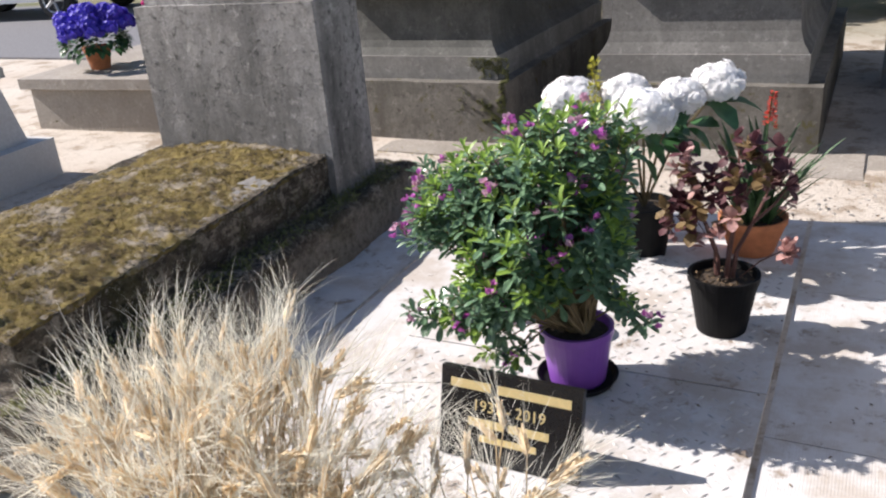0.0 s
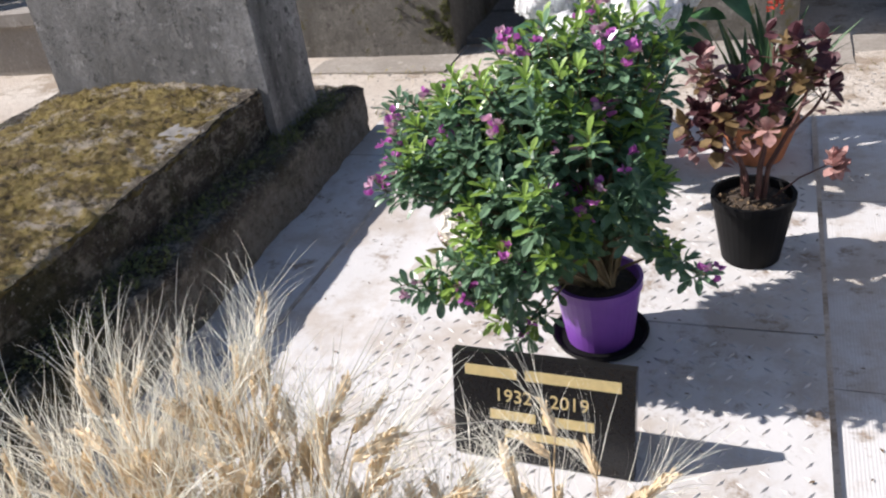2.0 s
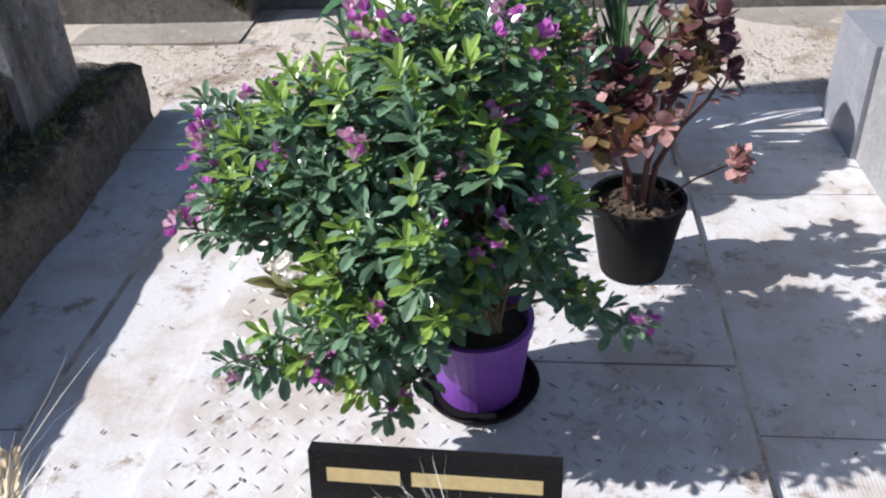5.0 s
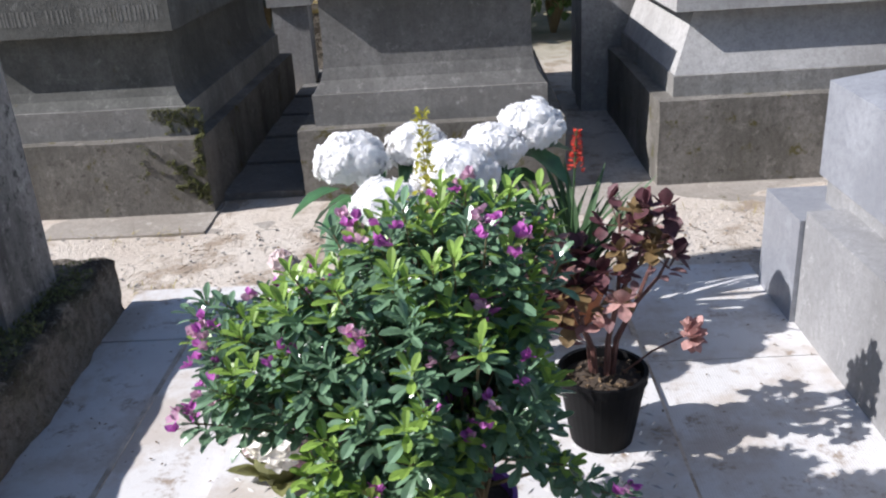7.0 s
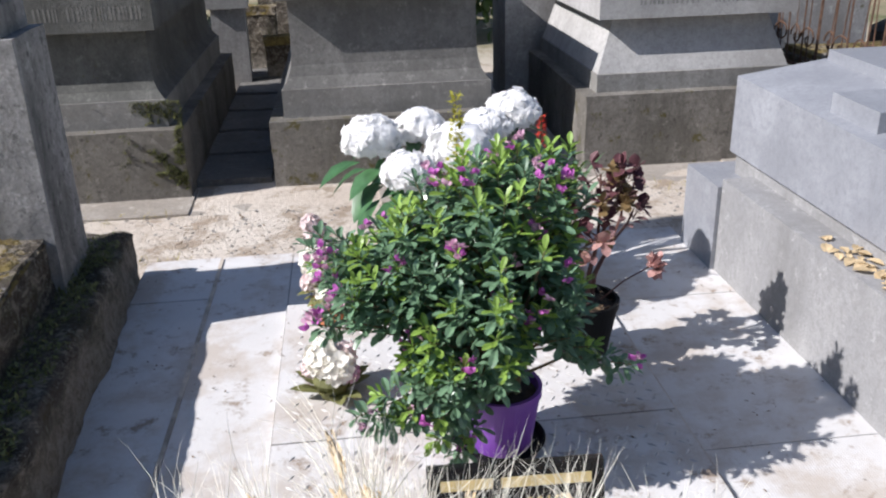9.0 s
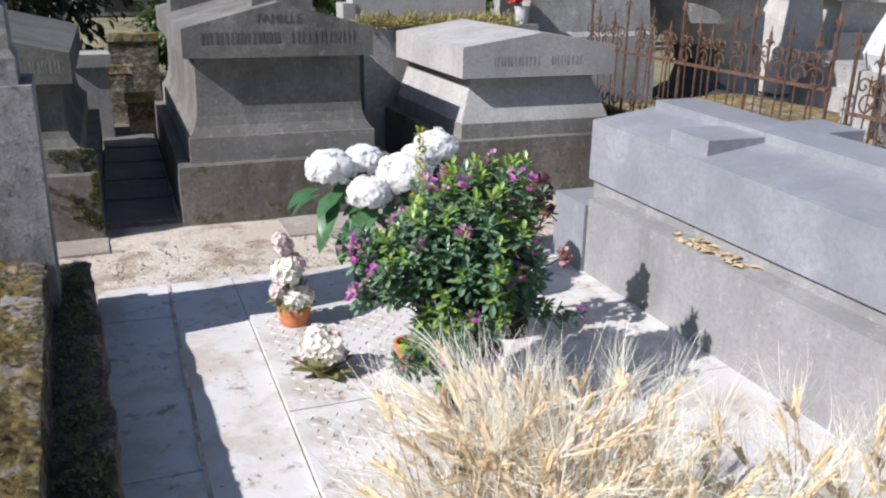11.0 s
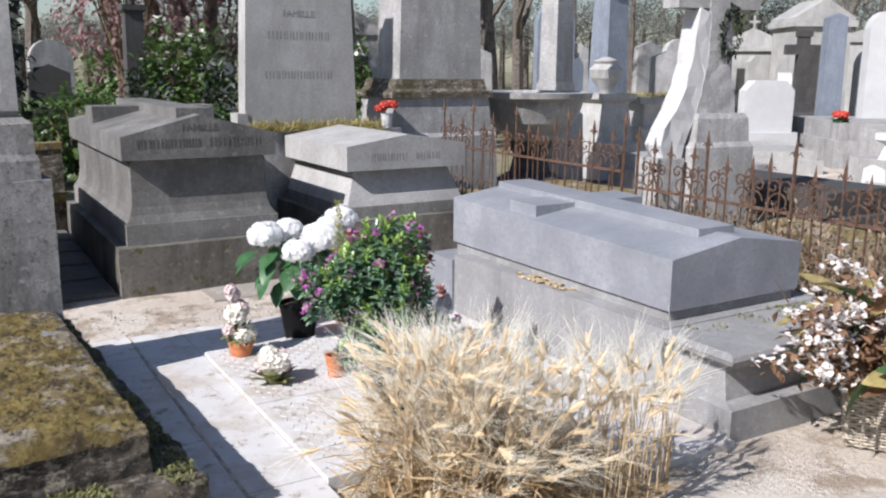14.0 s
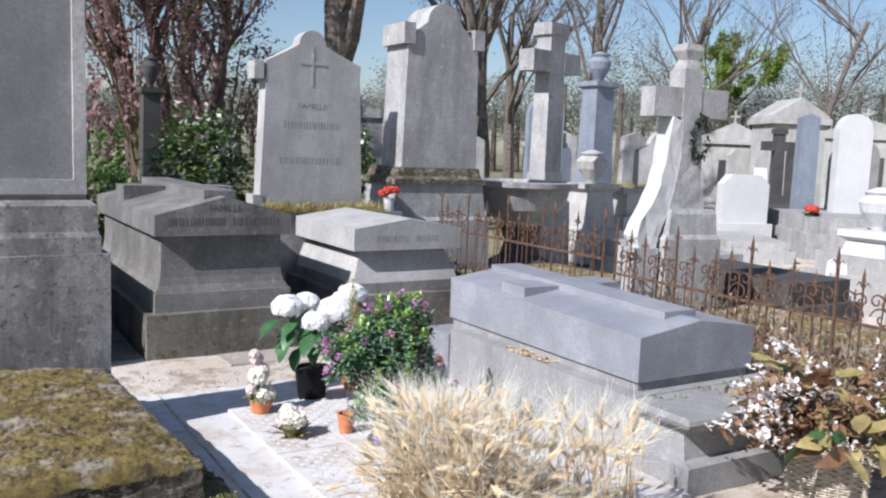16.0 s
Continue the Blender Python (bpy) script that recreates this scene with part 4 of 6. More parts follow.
# ---- black plaque ----
plq = thing("memorial_plaque", "leaning black granite plaque with gilt lettering", "plaque", (-0.588, 1.725, 0.024), -2.0)
bm = block(-0.195, 0.195, -0.012, 0.012, 0.0, 0.245, 0.002)
bmesh.ops.rotate(bm, verts=bm.verts, cent=(0, 0, 0), matrix=Matrix.Rotation(radians(-14), 3, "X"))
face = part("tablet", bm, M_PLAQUE, plq)
tl = new("lettering_line")
tl.parent = plq
tl.matrix_basis = pose(0, 0, 0, -14, 0, 0)
lettering("1932 - 2019", 0.042, M_GILT, tl, (0.0, -0.0125, 0.138), 0.0008, "gilt_dates")
bars((0.115, 0.20), 0.024, 0.018, M_GILT, tl, (0.0, -0.0125, 0.192), 0.0008, "gilt_line")
bars((0.10, 0.11), 0.022, 0.014, M_GILT, tl, (0.0, -0.0125, 0.095), 0.0008, "gilt_line")
bars((0.16,), 0.018, 0.014, M_GILT, tl, (0.0, -0.0125, 0.055), 0.0008, "gilt_line")

# ---- dry wheat ----
wheat = thing("wheat_clump", "clump of dry golden bearded wheat", "wheat", (-0.84, 0.99, -0.02))
M_BROWNST = plain("brown_straw", (0.40, 0.27, 0.13), 0.9, 0.3, 25, rnd=0.6)
M_AWN = plain("pale_awn", (0.97, 0.91, 0.78), 0.45, 0.10, 30, trans=0.3, rnd=0.25)


def wheat_build():
    stems, ears, awns, straw, old = bmesh.new(), Cloud(), Cloud(), Cloud(), Cloud()
    w = 0.0042
    needle = (np.array([(0, -w, 0), (0, w, 0), (0.5, -w * 0.8, 0.05), (0.5, w * 0.8, 0.05), (0.8, -w * 0.5, 0.16), (0.8, w * 0.5, 0.16), (0.98, 0, 0.29)]), [(0, 1, 3, 2), (2, 3, 5, 4), (4, 5, 6)])
    grain = leaf_shape(1.0, 0.55, 0.9, 0.0)
    prof = [(0.0, 0.03), (0.12, 0.075), (0.4, 0.10), (0.75, 0.075), (1.0, 0.015)]
    spindle = (np.array([(t, r * math.cos(k * 1.2566), r * math.sin(k * 1.2566)) for t, r in prof for k in range(5)]), [(5 * i + k, 5 * i + (k + 1) % 5, 5 * i + 5 + (k + 1) % 5, 5 * i + 5 + k) for i in range(4) for k in range(5)])
    THIN = leaf_shape(1.0, 0.038, 0.6, 0.35)
    ux, uy = Vector((0.82, -0.57, 0)), Vector((0.57, 0.82, 0))

    def stalk(b0, lean, h, nod):
        p1, p2 = b0 + lean * 0.30 + Vector((0, 0, h * 0.55)), b0 + lean + Vector((0, 0, h))
        p15 = p1.lerp(p2, 0.55) - lean * 0.05
        tube([b0, p1, p15, p2], [0.003, 0.0026, 0.002, 0.0016], 3, stems)
        out = (lean + 0.07 * rdir(0, 0)).normalized()
        d = ((p2 - p15).normalized() + nod * (out + Vector((0, 0, -0.5 * nod))) + 0.2 * rdir()).normalized()
        L = rng.uniform(0.06, 0.08)
        s0 = d.orthogonal().normalized()
        s0 = Matrix.Rotation(rng.uniform(0, 6.28), 3, d) @ s0
        at = p2.copy()
        ears.add(spindle[0] * np.array((L, L, L)), spindle[1], frame_from((d + 0.25 * nod * Vector((out.x, out.y, -0.6))).normalized(), rng.uniform(0, 3)), p2)
        for k in range(30):
            q = k / 29
            dd = (d + nod * 0.5 * q * Vector((out.x, out.y, -0.6))).normalized()
            at = at + dd * L / 30
            s = Matrix.Rotation(k * math.pi + rng.uniform(-0.7, 0.7), 3, dd) @ s0
            ears.add(grain[0], grain[1], frame_from((dd + s * 0.4).normalized(), rng.uniform(0, 3)), at + s * 0.004, rng.uniform(0.012, 0.0155) * (1.0 - 0.3 * abs(q - 0.4)))
            if k % 2 and rng.random() < 0.6:
                continue
            awns.add(needle[0], needle[1], frame_from((dd + s * rng.uniform(0.10, 0.85) + 0.10 * rdir()).normalized(), rng.uniform(0, 6.28)), at + s * 0.004, rng.uniform(0.09, 0.17))
        for _ in range(1):
            z = rng.uniform(0.05, 0.7)
            straw.add(THIN[0], THIN[1], frame_from((out * 0.6 + rdir(-0.7, 0.7)).normalized(), rng.uniform(-1.5, 1.5)), b0.lerp(p2, z), rng.uniform(0.08, 0.2))

    for i in range(360):
        a, r = rng.uniform(0, 6.28), math.sqrt(rng.random())
        e = ux * math.cos(a) + uy * math.sin(a)
        b0 = (ux * 0.275 * math.cos(a) + uy * 0.185 * math.sin(a)) * r + Vector((0, 0, 0.03))
        lean = e * (0.07 * r) + rng.uniform(0.0, 0.13) * rdir(0, 0)
        h = rng.uniform(0.38, 0.62) * (1.04 - 0.14 * r)
        front = b0.x * 0.75 - b0.y * 0.66
        if front > 0.03 and rng.random() < 0.40:
            h *= rng.uniform(0.4, 0.75)
            lean = lean * 1.7
        elif rng.random() < 0.22:
            h *= rng.uniform(0.4, 0.8)
            lean = lean * 1.5
        stalk(b0, lean, h, rng.choice((0.05, 0.15, 0.3, 0.5, 0.8, 1.2)))
    # looser stalks towards the plaque and beside the tomb
    for i in range(26):
        stalk(Vector((rng.uniform(0.31, 0.47), rng.uniform(0.28, 0.42), 0.03)), 0.10 * rdir(0, 0), rng.uniform(0.16, 0.31), rng.uniform(0.3, 1.0))
    for i in range(8):
        stalk(Vector((rng.uniform(0.06, 0.34), rng.uniform(0.14, 0.30), 0.03)), 0.08 * rdir(0, 0), rng.uniform(0.18, 0.33), rng.uniform(0.2, 0.8))
    for i in range(75):
        stalk(Vector((rng.uniform(0.34, 0.74), rng.uniform(-0.36, -0.02), 0.03)), 0.07 * rdir(0, 0), rng.uniform(0.30, 0.52), rng.uniform(0.1, 0.6))
    for _ in range(1100):
        a, r = rng.uniform(0, 6.28), math.sqrt(rng.random())
        z = rng.uniform(0.02, 0.30)
        # straw that starts below z 0.24 gets the browner colour
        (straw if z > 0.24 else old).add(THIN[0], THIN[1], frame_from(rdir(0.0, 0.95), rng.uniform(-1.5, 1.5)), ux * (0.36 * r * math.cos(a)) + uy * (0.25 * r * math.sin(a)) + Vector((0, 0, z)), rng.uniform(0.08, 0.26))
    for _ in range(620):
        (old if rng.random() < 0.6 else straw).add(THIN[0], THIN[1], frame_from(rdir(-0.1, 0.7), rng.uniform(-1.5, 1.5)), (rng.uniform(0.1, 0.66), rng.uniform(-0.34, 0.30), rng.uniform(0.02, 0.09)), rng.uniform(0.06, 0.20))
    tagged(part("stalk_mass", stems, M_STRAW, wheat), kind="stuff")
    tagged(ears.make("ear_mass", M_EAR, wheat, "plump golden ears"), kind="stuff")
    tagged(awns.make("awn_mass", M_AWN, wheat, "long pale awns"), kind="stuff")
    tagged(straw.make("straw", M_STRAW, wheat, "tangled dry leaves"), kind="stuff")
    tagged(old.make("low_straw", M_BROWNST, wheat, "brown matted straw low in the clump"), kind="stuff")
    ob = part("root_mat", roughen(turned([(0.34, 0.0), (0.32, 0.04), (0.26, 0.065), (0.1, 0.08), (0.01, 0.08)], 40), 0.05, 8), M_MOSS, wheat, "matted brown root mound")
    tufts = Cloud()
    for _ in range(2600):
        a, q = rng.uniform(0, 6.28), rng.uniform(0.55, 1.06)
        p = Vector((0.42 * q * math.cos(a), 0.34 * q * math.sin(a), 0))
        p = Matrix.Rotation(radians(-35), 3, "Z") @ p
        p.z = 0.075 * max(0.0, 1 - (q * 0.9) ** 3) + 0.01 * rng.random()
        tufts.add(THIN[0], THIN[1], frame_from(rdir(0.1, 1.0), rng.uniform(-1, 1)), p, rng.uniform(0.02, 0.07))
    tagged(tufts.make("mat_grass", M_TUFT, wheat, "short mossy grass round the roots"), kind="stuff")
    ob.scale = (1.12, 0.88, 0.9)
    ob.rotation_euler = (0, 0, radians(-35))


wheat_build()

# ---- small flower arrangements ----
cpot = pot("small terracotta pot on the paving", "flower pot", -1.005, 3.0, 0.022, 0.056, 0.066, 0.082, M_TERRA)
arr = thing("rose_arrangement", "small arrangement of cream and pale pink artificial roses", "flowers", (-1.005, 3.0, 0.09))
for at, r, m in (((0.0, -0.03, 0.045), 0.04, M_CREAM), ((0.035, -0.03, 0.06), 0.034, M_CREAM), ((-0.03, -0.02, 0.17), 0.048, M_CREAM), ((0.0, 0.0, 0.19), 0.04, M_ROSEFL), ((-0.03, 0.01, 0.27), 0.03, M_ROSEFL), ((-0.045, 0.0, 0.30), 0.026, M_ROSEFL), ((-0.06, 0, 0.08), 0.03, M_ROSEFL)):
    floret_head(arr, at, r, 34, m, "rose", r * 0.62, 1.0)
cl = Cloud()
for _ in range(120):
    d = rdir(-0.3, 0.9)
    cl.add(LEAF[0], LEAF[1], frame_from(d), Vector((0, 0, 0.04)) + d * rng.uniform(0.02, 0.07), rng.uniform(0.03, 0.055))
tagged(cl.make("foliage", M_WEED, arr, "olive artificial leaves"), kind="stuff")
part("stem", tube([(0, 0, -0.02), (-0.02, 0, 0.15), (-0.05, 0, 0.3)], 0.003, 4), M_TWIG, arr)

bouq = thing("rose_bouquet", "wilted bouquet of cream and pink roses wrapped in leaves", "bouquet", (-1.0, 2.5, 0.022))
for at, r, m in (((-0.02, 0.0, 0.12), 0.045, M_CREAM), ((0.02, -0.02, 0.105), 0.042, M_CREAM), ((0.03, 0.03, 0.115), 0.04, M_ROSEFL), ((-0.01, 0.04, 0.14), 0.036, M_CREAM), ((0.05, -0.01, 0.08), 0.026, M_PINKFL), ((-0.05, 0.02, 0.09), 0.03, M_ROSEFL)):
    floret_head(bouq, at, r, 34, m, "rose", r * 0.62, 0.9)
for k in range(16):
    a = k * 0.55
    v, f = leaf_shape(rng.uniform(0.08, 0.12), 0.05, 0.3, 0.1)
    cl = Cloud()
    cl.add(v, f, frame_from((math.cos(a), math.sin(a), rng.uniform(0.25, 1.0))), (0.02 * math.cos(a), 0.02 * math.sin(a), 0.012))
    cl.make("wrapping_leaf", M_WEED, bouq, smooth=True)
part("wrapping", turned([(0.035, 0.0), (0.045, 0.02), (0.06, 0.06), (0.05, 0.08)], 14), M_WEED, bouq)

spot = pot("tiny terracotta pot on the paving", "flower pot", -0.69, 2.44, 0.022, 0.04, 0.052, 0.115, M_TERRA)

# ---- basket with dry magnolia and faded blossoms ----
bask = thing("wicker_basket", "whitewashed square wicker basket", "basket", (1.175, 0.63, -0.03), -54.0)


def basket():
    hw, h = 0.20, 0.35
    k = 0
    rows = 24
    for side in range(4):
        b2 = bmesh.new()
        for r in range(rows):
            z = 0.01 + h * r / rows
            pts = []
            w = hw * (0.88 + 0.12 * r / rows)
            for i in range(13):
                u = -w + 2 * w * i / 12
                off = 0.006 * (1 if (i + r) % 2 else -1)
                pts.append((u, -w + off, z))
            tube(pts, 0.0062, 4, b2)
        for i in range(7):
            u = -hw * 0.94 + 2 * hw * 0.94 * i / 6
            tube([(u * 0.9, -hw * 0.88, 0), (u, -hw, h)], 0.006, 4, b2)
        bmesh.ops.rotate(b2, verts=b2.verts, cent=(0, 0, 0), matrix=Matrix.Rotation(side * math.pi / 2, 3, "Z"))
        tagged(part("woven_side", b2, M_WICKER, bask), kind="stuff")
    rim = bmesh.new()
    for s in range(4):
        a, b = Matrix.Rotation(s * math.pi / 2, 3, "Z") @ Vector((-hw, -hw, h)), Matrix.Rotation((s + 1) * math.pi / 2, 3, "Z") @ Vector((-hw, -hw, h))
        tube([a, a.lerp(b, 0.5), b], 0.012, 6, rim)
    part("rim", rim, M_WICKER, bask)
    part("earth", block(-hw * 0.85, hw * 0.85, -hw * 0.85, hw * 0.85, 0.02, h * 0.8), M_SOIL, bask)


basket()
mag = thing("dry_magnolia_arrangement", "dry magnolia leaves and faded white-pink blossoms in a basket", "dried flowers", (1.16, 0.64, 0.27), 0)
for i in range(170):
    d = rdir(-0.2, 0.9)
    p = Vector((d.x * 0.40 + 0.04, d.y * 0.34 - 0.04, 0.06 + abs(d.z) * 0.36)) * rng.uniform(0.6, 1.1)
    big = i < 100
    v, f = leaf_shape(rng.uniform(0.17, 0.25) if big else rng.uniform(0.08, 0.15), rng.uniform(0.07, 0.10) if big else rng.uniform(0.04, 0.06), 0.35, rng.uniform(-0.1, 0.5))
    cl = Cloud()
    cl.add(v, f, frame_from((Vector((d.x, d.y, 0.1)) + 0.75 * rdir(-0.7, 0.5)).normalized(), rng.uniform(-1.2, 1.2)), p)
    cl.make("magnolia_leaf", rng.choice((M_MAGN, M_MAGN, M_MAGN, M_MAGN, M_MAGN, M_MAGNB, M_MAGNB, M_BLADE)) if big else rng.choice((M_MAGNB, M_MAGNB, M_MAGN)), mag, smooth=True)
blo, br, tw = Cloud(), Cloud(), bmesh.new()
M_BLOW = plain("papery_white_petal", (0.86, 0.82, 0.78), 0.8, 0.1, 50, trans=0.3, rnd=0.15)
for i in range(96):
    d = rdir(0.0, 0.85)
    if i < 44:
        d = Vector((-0.85, rng.uniform(-0.25, 0.5), rng.uniform(-0.05, 0.7))).normalized()
    e = Vector((d.x * 0.66, d.y * 0.40, 0.10 + d.z * 0.50)) * rng.uniform(0.6, 1.12)
    tube([(0, 0, 0.05), e * 0.5 + Vector((0, 0, 0.08)), e], [0.003, 0.002, 0.0012], 4, tw)
    for _ in range(rng.randint(1, 6)):
        p = e * rng.uniform(0.72, 1.02) + 0.035 * rdir()
        for s in range(4):
            blo.add(PETAL[0], PETAL[1], frame_from(rdir()), p, rng.uniform(0.020, 0.034))
    for _ in range(14):
        br.add(BROAD[0], BROAD[1], frame_from(rdir()), e * rng.uniform(0.4, 0.95) + 0.05 * rdir(), rng.uniform(0.025, 0.055))
tagged(part("branchwork", tw, M_TWIG, mag), kind="stuff")
tagged(blo.make("blossom", M_BLOW, mag, "faded white and pink blossoms"), kind="stuff")
tagged(br.make("withered_foliage", M_MAGNB, mag, "curled rust-brown leaves"), kind="stuff")

# ---- rusty railing behind the granite tomb ----
def scroll(bm, y, z, r, turn=1):
    pts = []
    for k in range(17):
        a = k * 0.45
        q = r * (1 - 0.05 * k)
        pts.append((0, y + turn * q * math.cos(a), z + q * math.sin(a)))
    tube(pts, 0.0062, 4, bm)


def railing(y0, y1, x, zt, zb, label, tilt=0.0):
    t = thing("iron_railing", label, "railing", (x, 0, 0), tilt, "rusty railings round a plot")
    bm = bmesh.new()
    for z in (zb + 0.10, zt - 0.36):
        add_box(bm, -0.008, 0.008, y0, y1, z, z + 0.02)
    part("rail", bm, M_RUST, t)
    n = int((y1 - y0) / 0.165)
    for i in range(n + 1):
        y = y0 + (y1 - y0) * i / n
        main = i in (0, n) or i % 4 == 0
        bm = bmesh.new()
        h = zt + (0.08 if main else rng.uniform(-0.10, 0.0))
        w = 0.011 if main else 0.007
        tube([(0, 0, zb), (0, 0, h - 0.08)], w, 4, bm)
        tube([(0, 0, h - 0.08), (0, 0, h - 0.05), (0, 0, h - 0.02), (0, 0, h + 0.04)], [w, 0.014, 0.010, 0.001], 5, bm)
        for s in (-1, 1):
            tube([(0, 0, h - 0.09), (0, 0.03 * s, h - 0.05), (0, 0.045 * s, h - 0.075)], [0.006, 0.005, 0.003], 4, bm)
        ob = part("post" if main else "picket", bm, M_RUST, t)
        ob.location.y = y
        ob.rotation_euler = (rng.uniform(-0.035, 0.035), rng.uniform(-0.03, 0.03), 0)
        if i < n:
            b2 = bmesh.new()
            yy = (y1 - y0) / n / 2
            scroll(b2, yy - 0.045, zt - 0.20, 0.05, 1)
            scroll(b2, yy + 0.045, zt - 0.20, 0.05, -1)
            scroll(b2, yy, zt - 0.30, 0.075, -1 if i % 2 else 1)
            scroll(b2, yy, zb + 0.30, 0.085, 1)
            tube([(0, yy, zb), (0, yy, zt - 0.14)], 0.005, 4, b2)
            o2 = part("scrollwork", b2, M_RUST, t)
            o2.location.y = y
            o2.rotation_euler = (rng.uniform(-0.06, 0.06), rng.uniform(-0.05, 0.05), rng.uniform(-0.2, 0.2))
    return t


railing(3.48, 6.1, 2.15, 1.16, 0.15, "rusty wrought iron railing with scrolls and spikes")
railing(0.6, 3.30, 2.13, 1.06, 0.1, "leaning rusty railing overgrown with dry stems")

plot = thing("raised_plot", "mossy raised plot inside rusty railings", "grave plot", kind="structure")
part("plot_kerb", block(2.19, 3.9, 0.5, 6.2, -0.05, 0.30, 0.01), M_KERB, plot)
part("plot_moss", roughen(block(2.24, 3.85, 0.55, 6.15, 0.29, 0.34, 0.01), 0.03, 2, 12), M_MOSS, plot)
dry = Cloud()
STALK = leaf_shape(1.0, 0.016, 0.8, 0.06)
for _ in range(1500):
    x, y = rng.uniform(1.76, 2.7), rng.uniform(0.3, 3.5)
    d, h = rdir(0.7, 1.0), rng.uniform(0.25, 0.75)
    z = 0.0 if x < 2.18 else 0.33
    if z:
        h *= 0.6
    dry.add(STALK[0], STALK[1], frame_from(d, rng.uniform(-1, 1)), (x, y, z - 0.03), h)
    for k in range(rng.randint(0, 4)):
        p = Vector((x, y, z - 0.03)) + d * h * rng.uniform(0.5, 1.0)
        dry.add(LEAF[0], LEAF[1], frame_from((d + 0.9 * rdir()).normalized()), p, rng.uniform(0.015, 0.05))
tagged(dry.make("dry_undergrowth", M_DEAD), "tangled dry stems along a rusty railing", "undergrowth", kind="stuff")


# ---- monuments behind ----
def monument(name, label, at, rz=0.0, cat="gravestone"):
    return thing(name, label, cat, at, rz)


def slab_face(pts, th, bev=0.008):
    """An upright slab from an outline in x and z, with its front at y = 0."""
    bm = bmesh.new()
    a = [bm.verts.new((x, 0, z)) for x, z in pts]
    b = [bm.verts.new((x, th, z)) for x, z in pts]
    bm.faces.new(a)
    bm.faces.new(b[::-1])
    n = len(pts)
    for i in range(n):
        bm.faces.new((a[(i + 1) % n], a[i], b[i], b[(i + 1) % n]))
    if bev:
        bmesh.ops.bevel(bm, geom=[e for e in bm.edges if e.calc_face_angle(0) > 0.6], offset=bev, segments=2, affect="EDGES", clamp_overlap=True)
    return bm


def arc(cx, cz, r, a0, a1, n=10):
    return [(cx + r * math.cos(radians(a0 + (a1 - a0) * k / n)), cz + r * math.sin(radians(a0 + (a1 - a0) * k / n))) for k in range(n + 1)]


bed = thing("earth_bed", "raised bed with yellowed dry grass", "grave plot", kind="structure")
part("bed_wall", block(0.22, 1.5, 6.24, 6.52, -0.05, 0.98, 0.01), M_MID, bed)
cl = Cloud()
for _ in range(2200):
    cl.add(BLADE[0], BLADE[1], frame_from(rdir(0.2, 1.0), rng.uniform(-1, 1)), (rng.uniform(0.22, 1.5), rng.uniform(6.22, 6.5), 0.97), rng.uniform(0.06, 0.16))
tagged(cl.make("bed_grass", M_DRYG, bed), kind="stuff")

g4 = monument("tapered_stele", "grey tapered stele with a carved cross on top", (0.80, 6.55, 0))
part("slab", slab_face([(-0.58, 0.0), (0.60, 0.0), (0.57, 1.2), (0.52, 2.40), (0.53, 2.52), (0.20, 2.66)] + arc(-0.03, 2.70, 0.15, 0, 180) + [(-0.24, 2.66), (-0.54, 2.50), (-0.53, 2.40), (-0.58, 1.2)], 0.20), M_TOMB3, g4)
for x0, z0, z1 in ((-0.66, 2.32, 2.50), (-0.66, 0.9, 1.14)):
    part("shoulder_block", block(x0, x0 + 0.10, -0.01, 0.21, z0, z1, 0.01), M_PALE, g4)
bm = bmesh.new()
add_box(bm, -0.04, -0.018, -0.006, 0.0, 2.28, 2.68)
add_box(bm, -0.18, 0.12, -0.007, 0.0, 2.50, 2.52)
part("carved_cross", bm, M_PALE, g4)
lettering("FAMILLE", 0.09, M_CARVE, g4, (-0.02, -0.001, 2.04), 0.001)
bars((0.62,), 0.075, 0.05, M_CARVE, g4, (-0.02, 0, 1.83), 0.001, cut=0.05)
bars((0.70,), 0.075, 0.05, M_CARVE, g4, (-0.02, 0, 1.46), 0.001, cut=0.05)

g5 = monument("pillar_monument", "tall grey pillar monument with a rounded crown and ears", (2.34, 6.5, 0))
part("plinth", loft([(0.0, -0.66, 0.68, -0.10, 0.8), (0.86, -0.64, 0.66, -0.08, 0.8), (0.90, -0.6, 0.62, -0.05, 0.76), (1.27, -0.58, 0.58, -0.03, 0.74)], 0.01), M_MID, g5)
part("cornice", loft([(1.27, -0.62, 0.62, -0.06, 0.78), (1.33, -0.62, 0.62, -0.06, 0.78), (1.36, -0.56, 0.56, -0.02, 0.72), (1.46, -0.54, 0.54, 0.0, 0.7)], 0.008), M_KERB, g5, "dark mossy cornice")
part("shaft", slab_face([(-0.50, 1.46), (0.50, 1.46), (0.46, 2.85), (0.30, 3.02)] + arc(0.0, 3.08, 0.22, 0, 180) + [(-0.30, 3.02), (-0.46, 2.85)], 0.5, 0.015), M_MID, g5)
for sx in (-1, 1):
    part("ear", block(sx * 0.46 - 0.07, sx * 0.46 + 0.07, -0.03, 0.5, 2.82, 3.05, 0.03), M_MID, g5)

bowl = monument("stone_basin", "large grey stone basin on a foot", (3.90, 7.0, 0), 0, "planter")
part("basin", turned([(0.28, 0.72), (0.34, 0.80), (0.52, 0.95), (0.60, 1.12), (0.62, 1.20), (0.72, 1.24), (0.73, 1.30), (0.66, 1.31), (0.60, 1.22)], 40), M_MID, bowl, smooth=False)
# near-black foot: the shadow under the basin is put into its colour
part("foot", turned([(0.42, 0.0), (0.42, 0.25), (0.25, 0.35), (0.2, 0.55), (0.30, 0.74)], 24), M_DARKS, bowl)


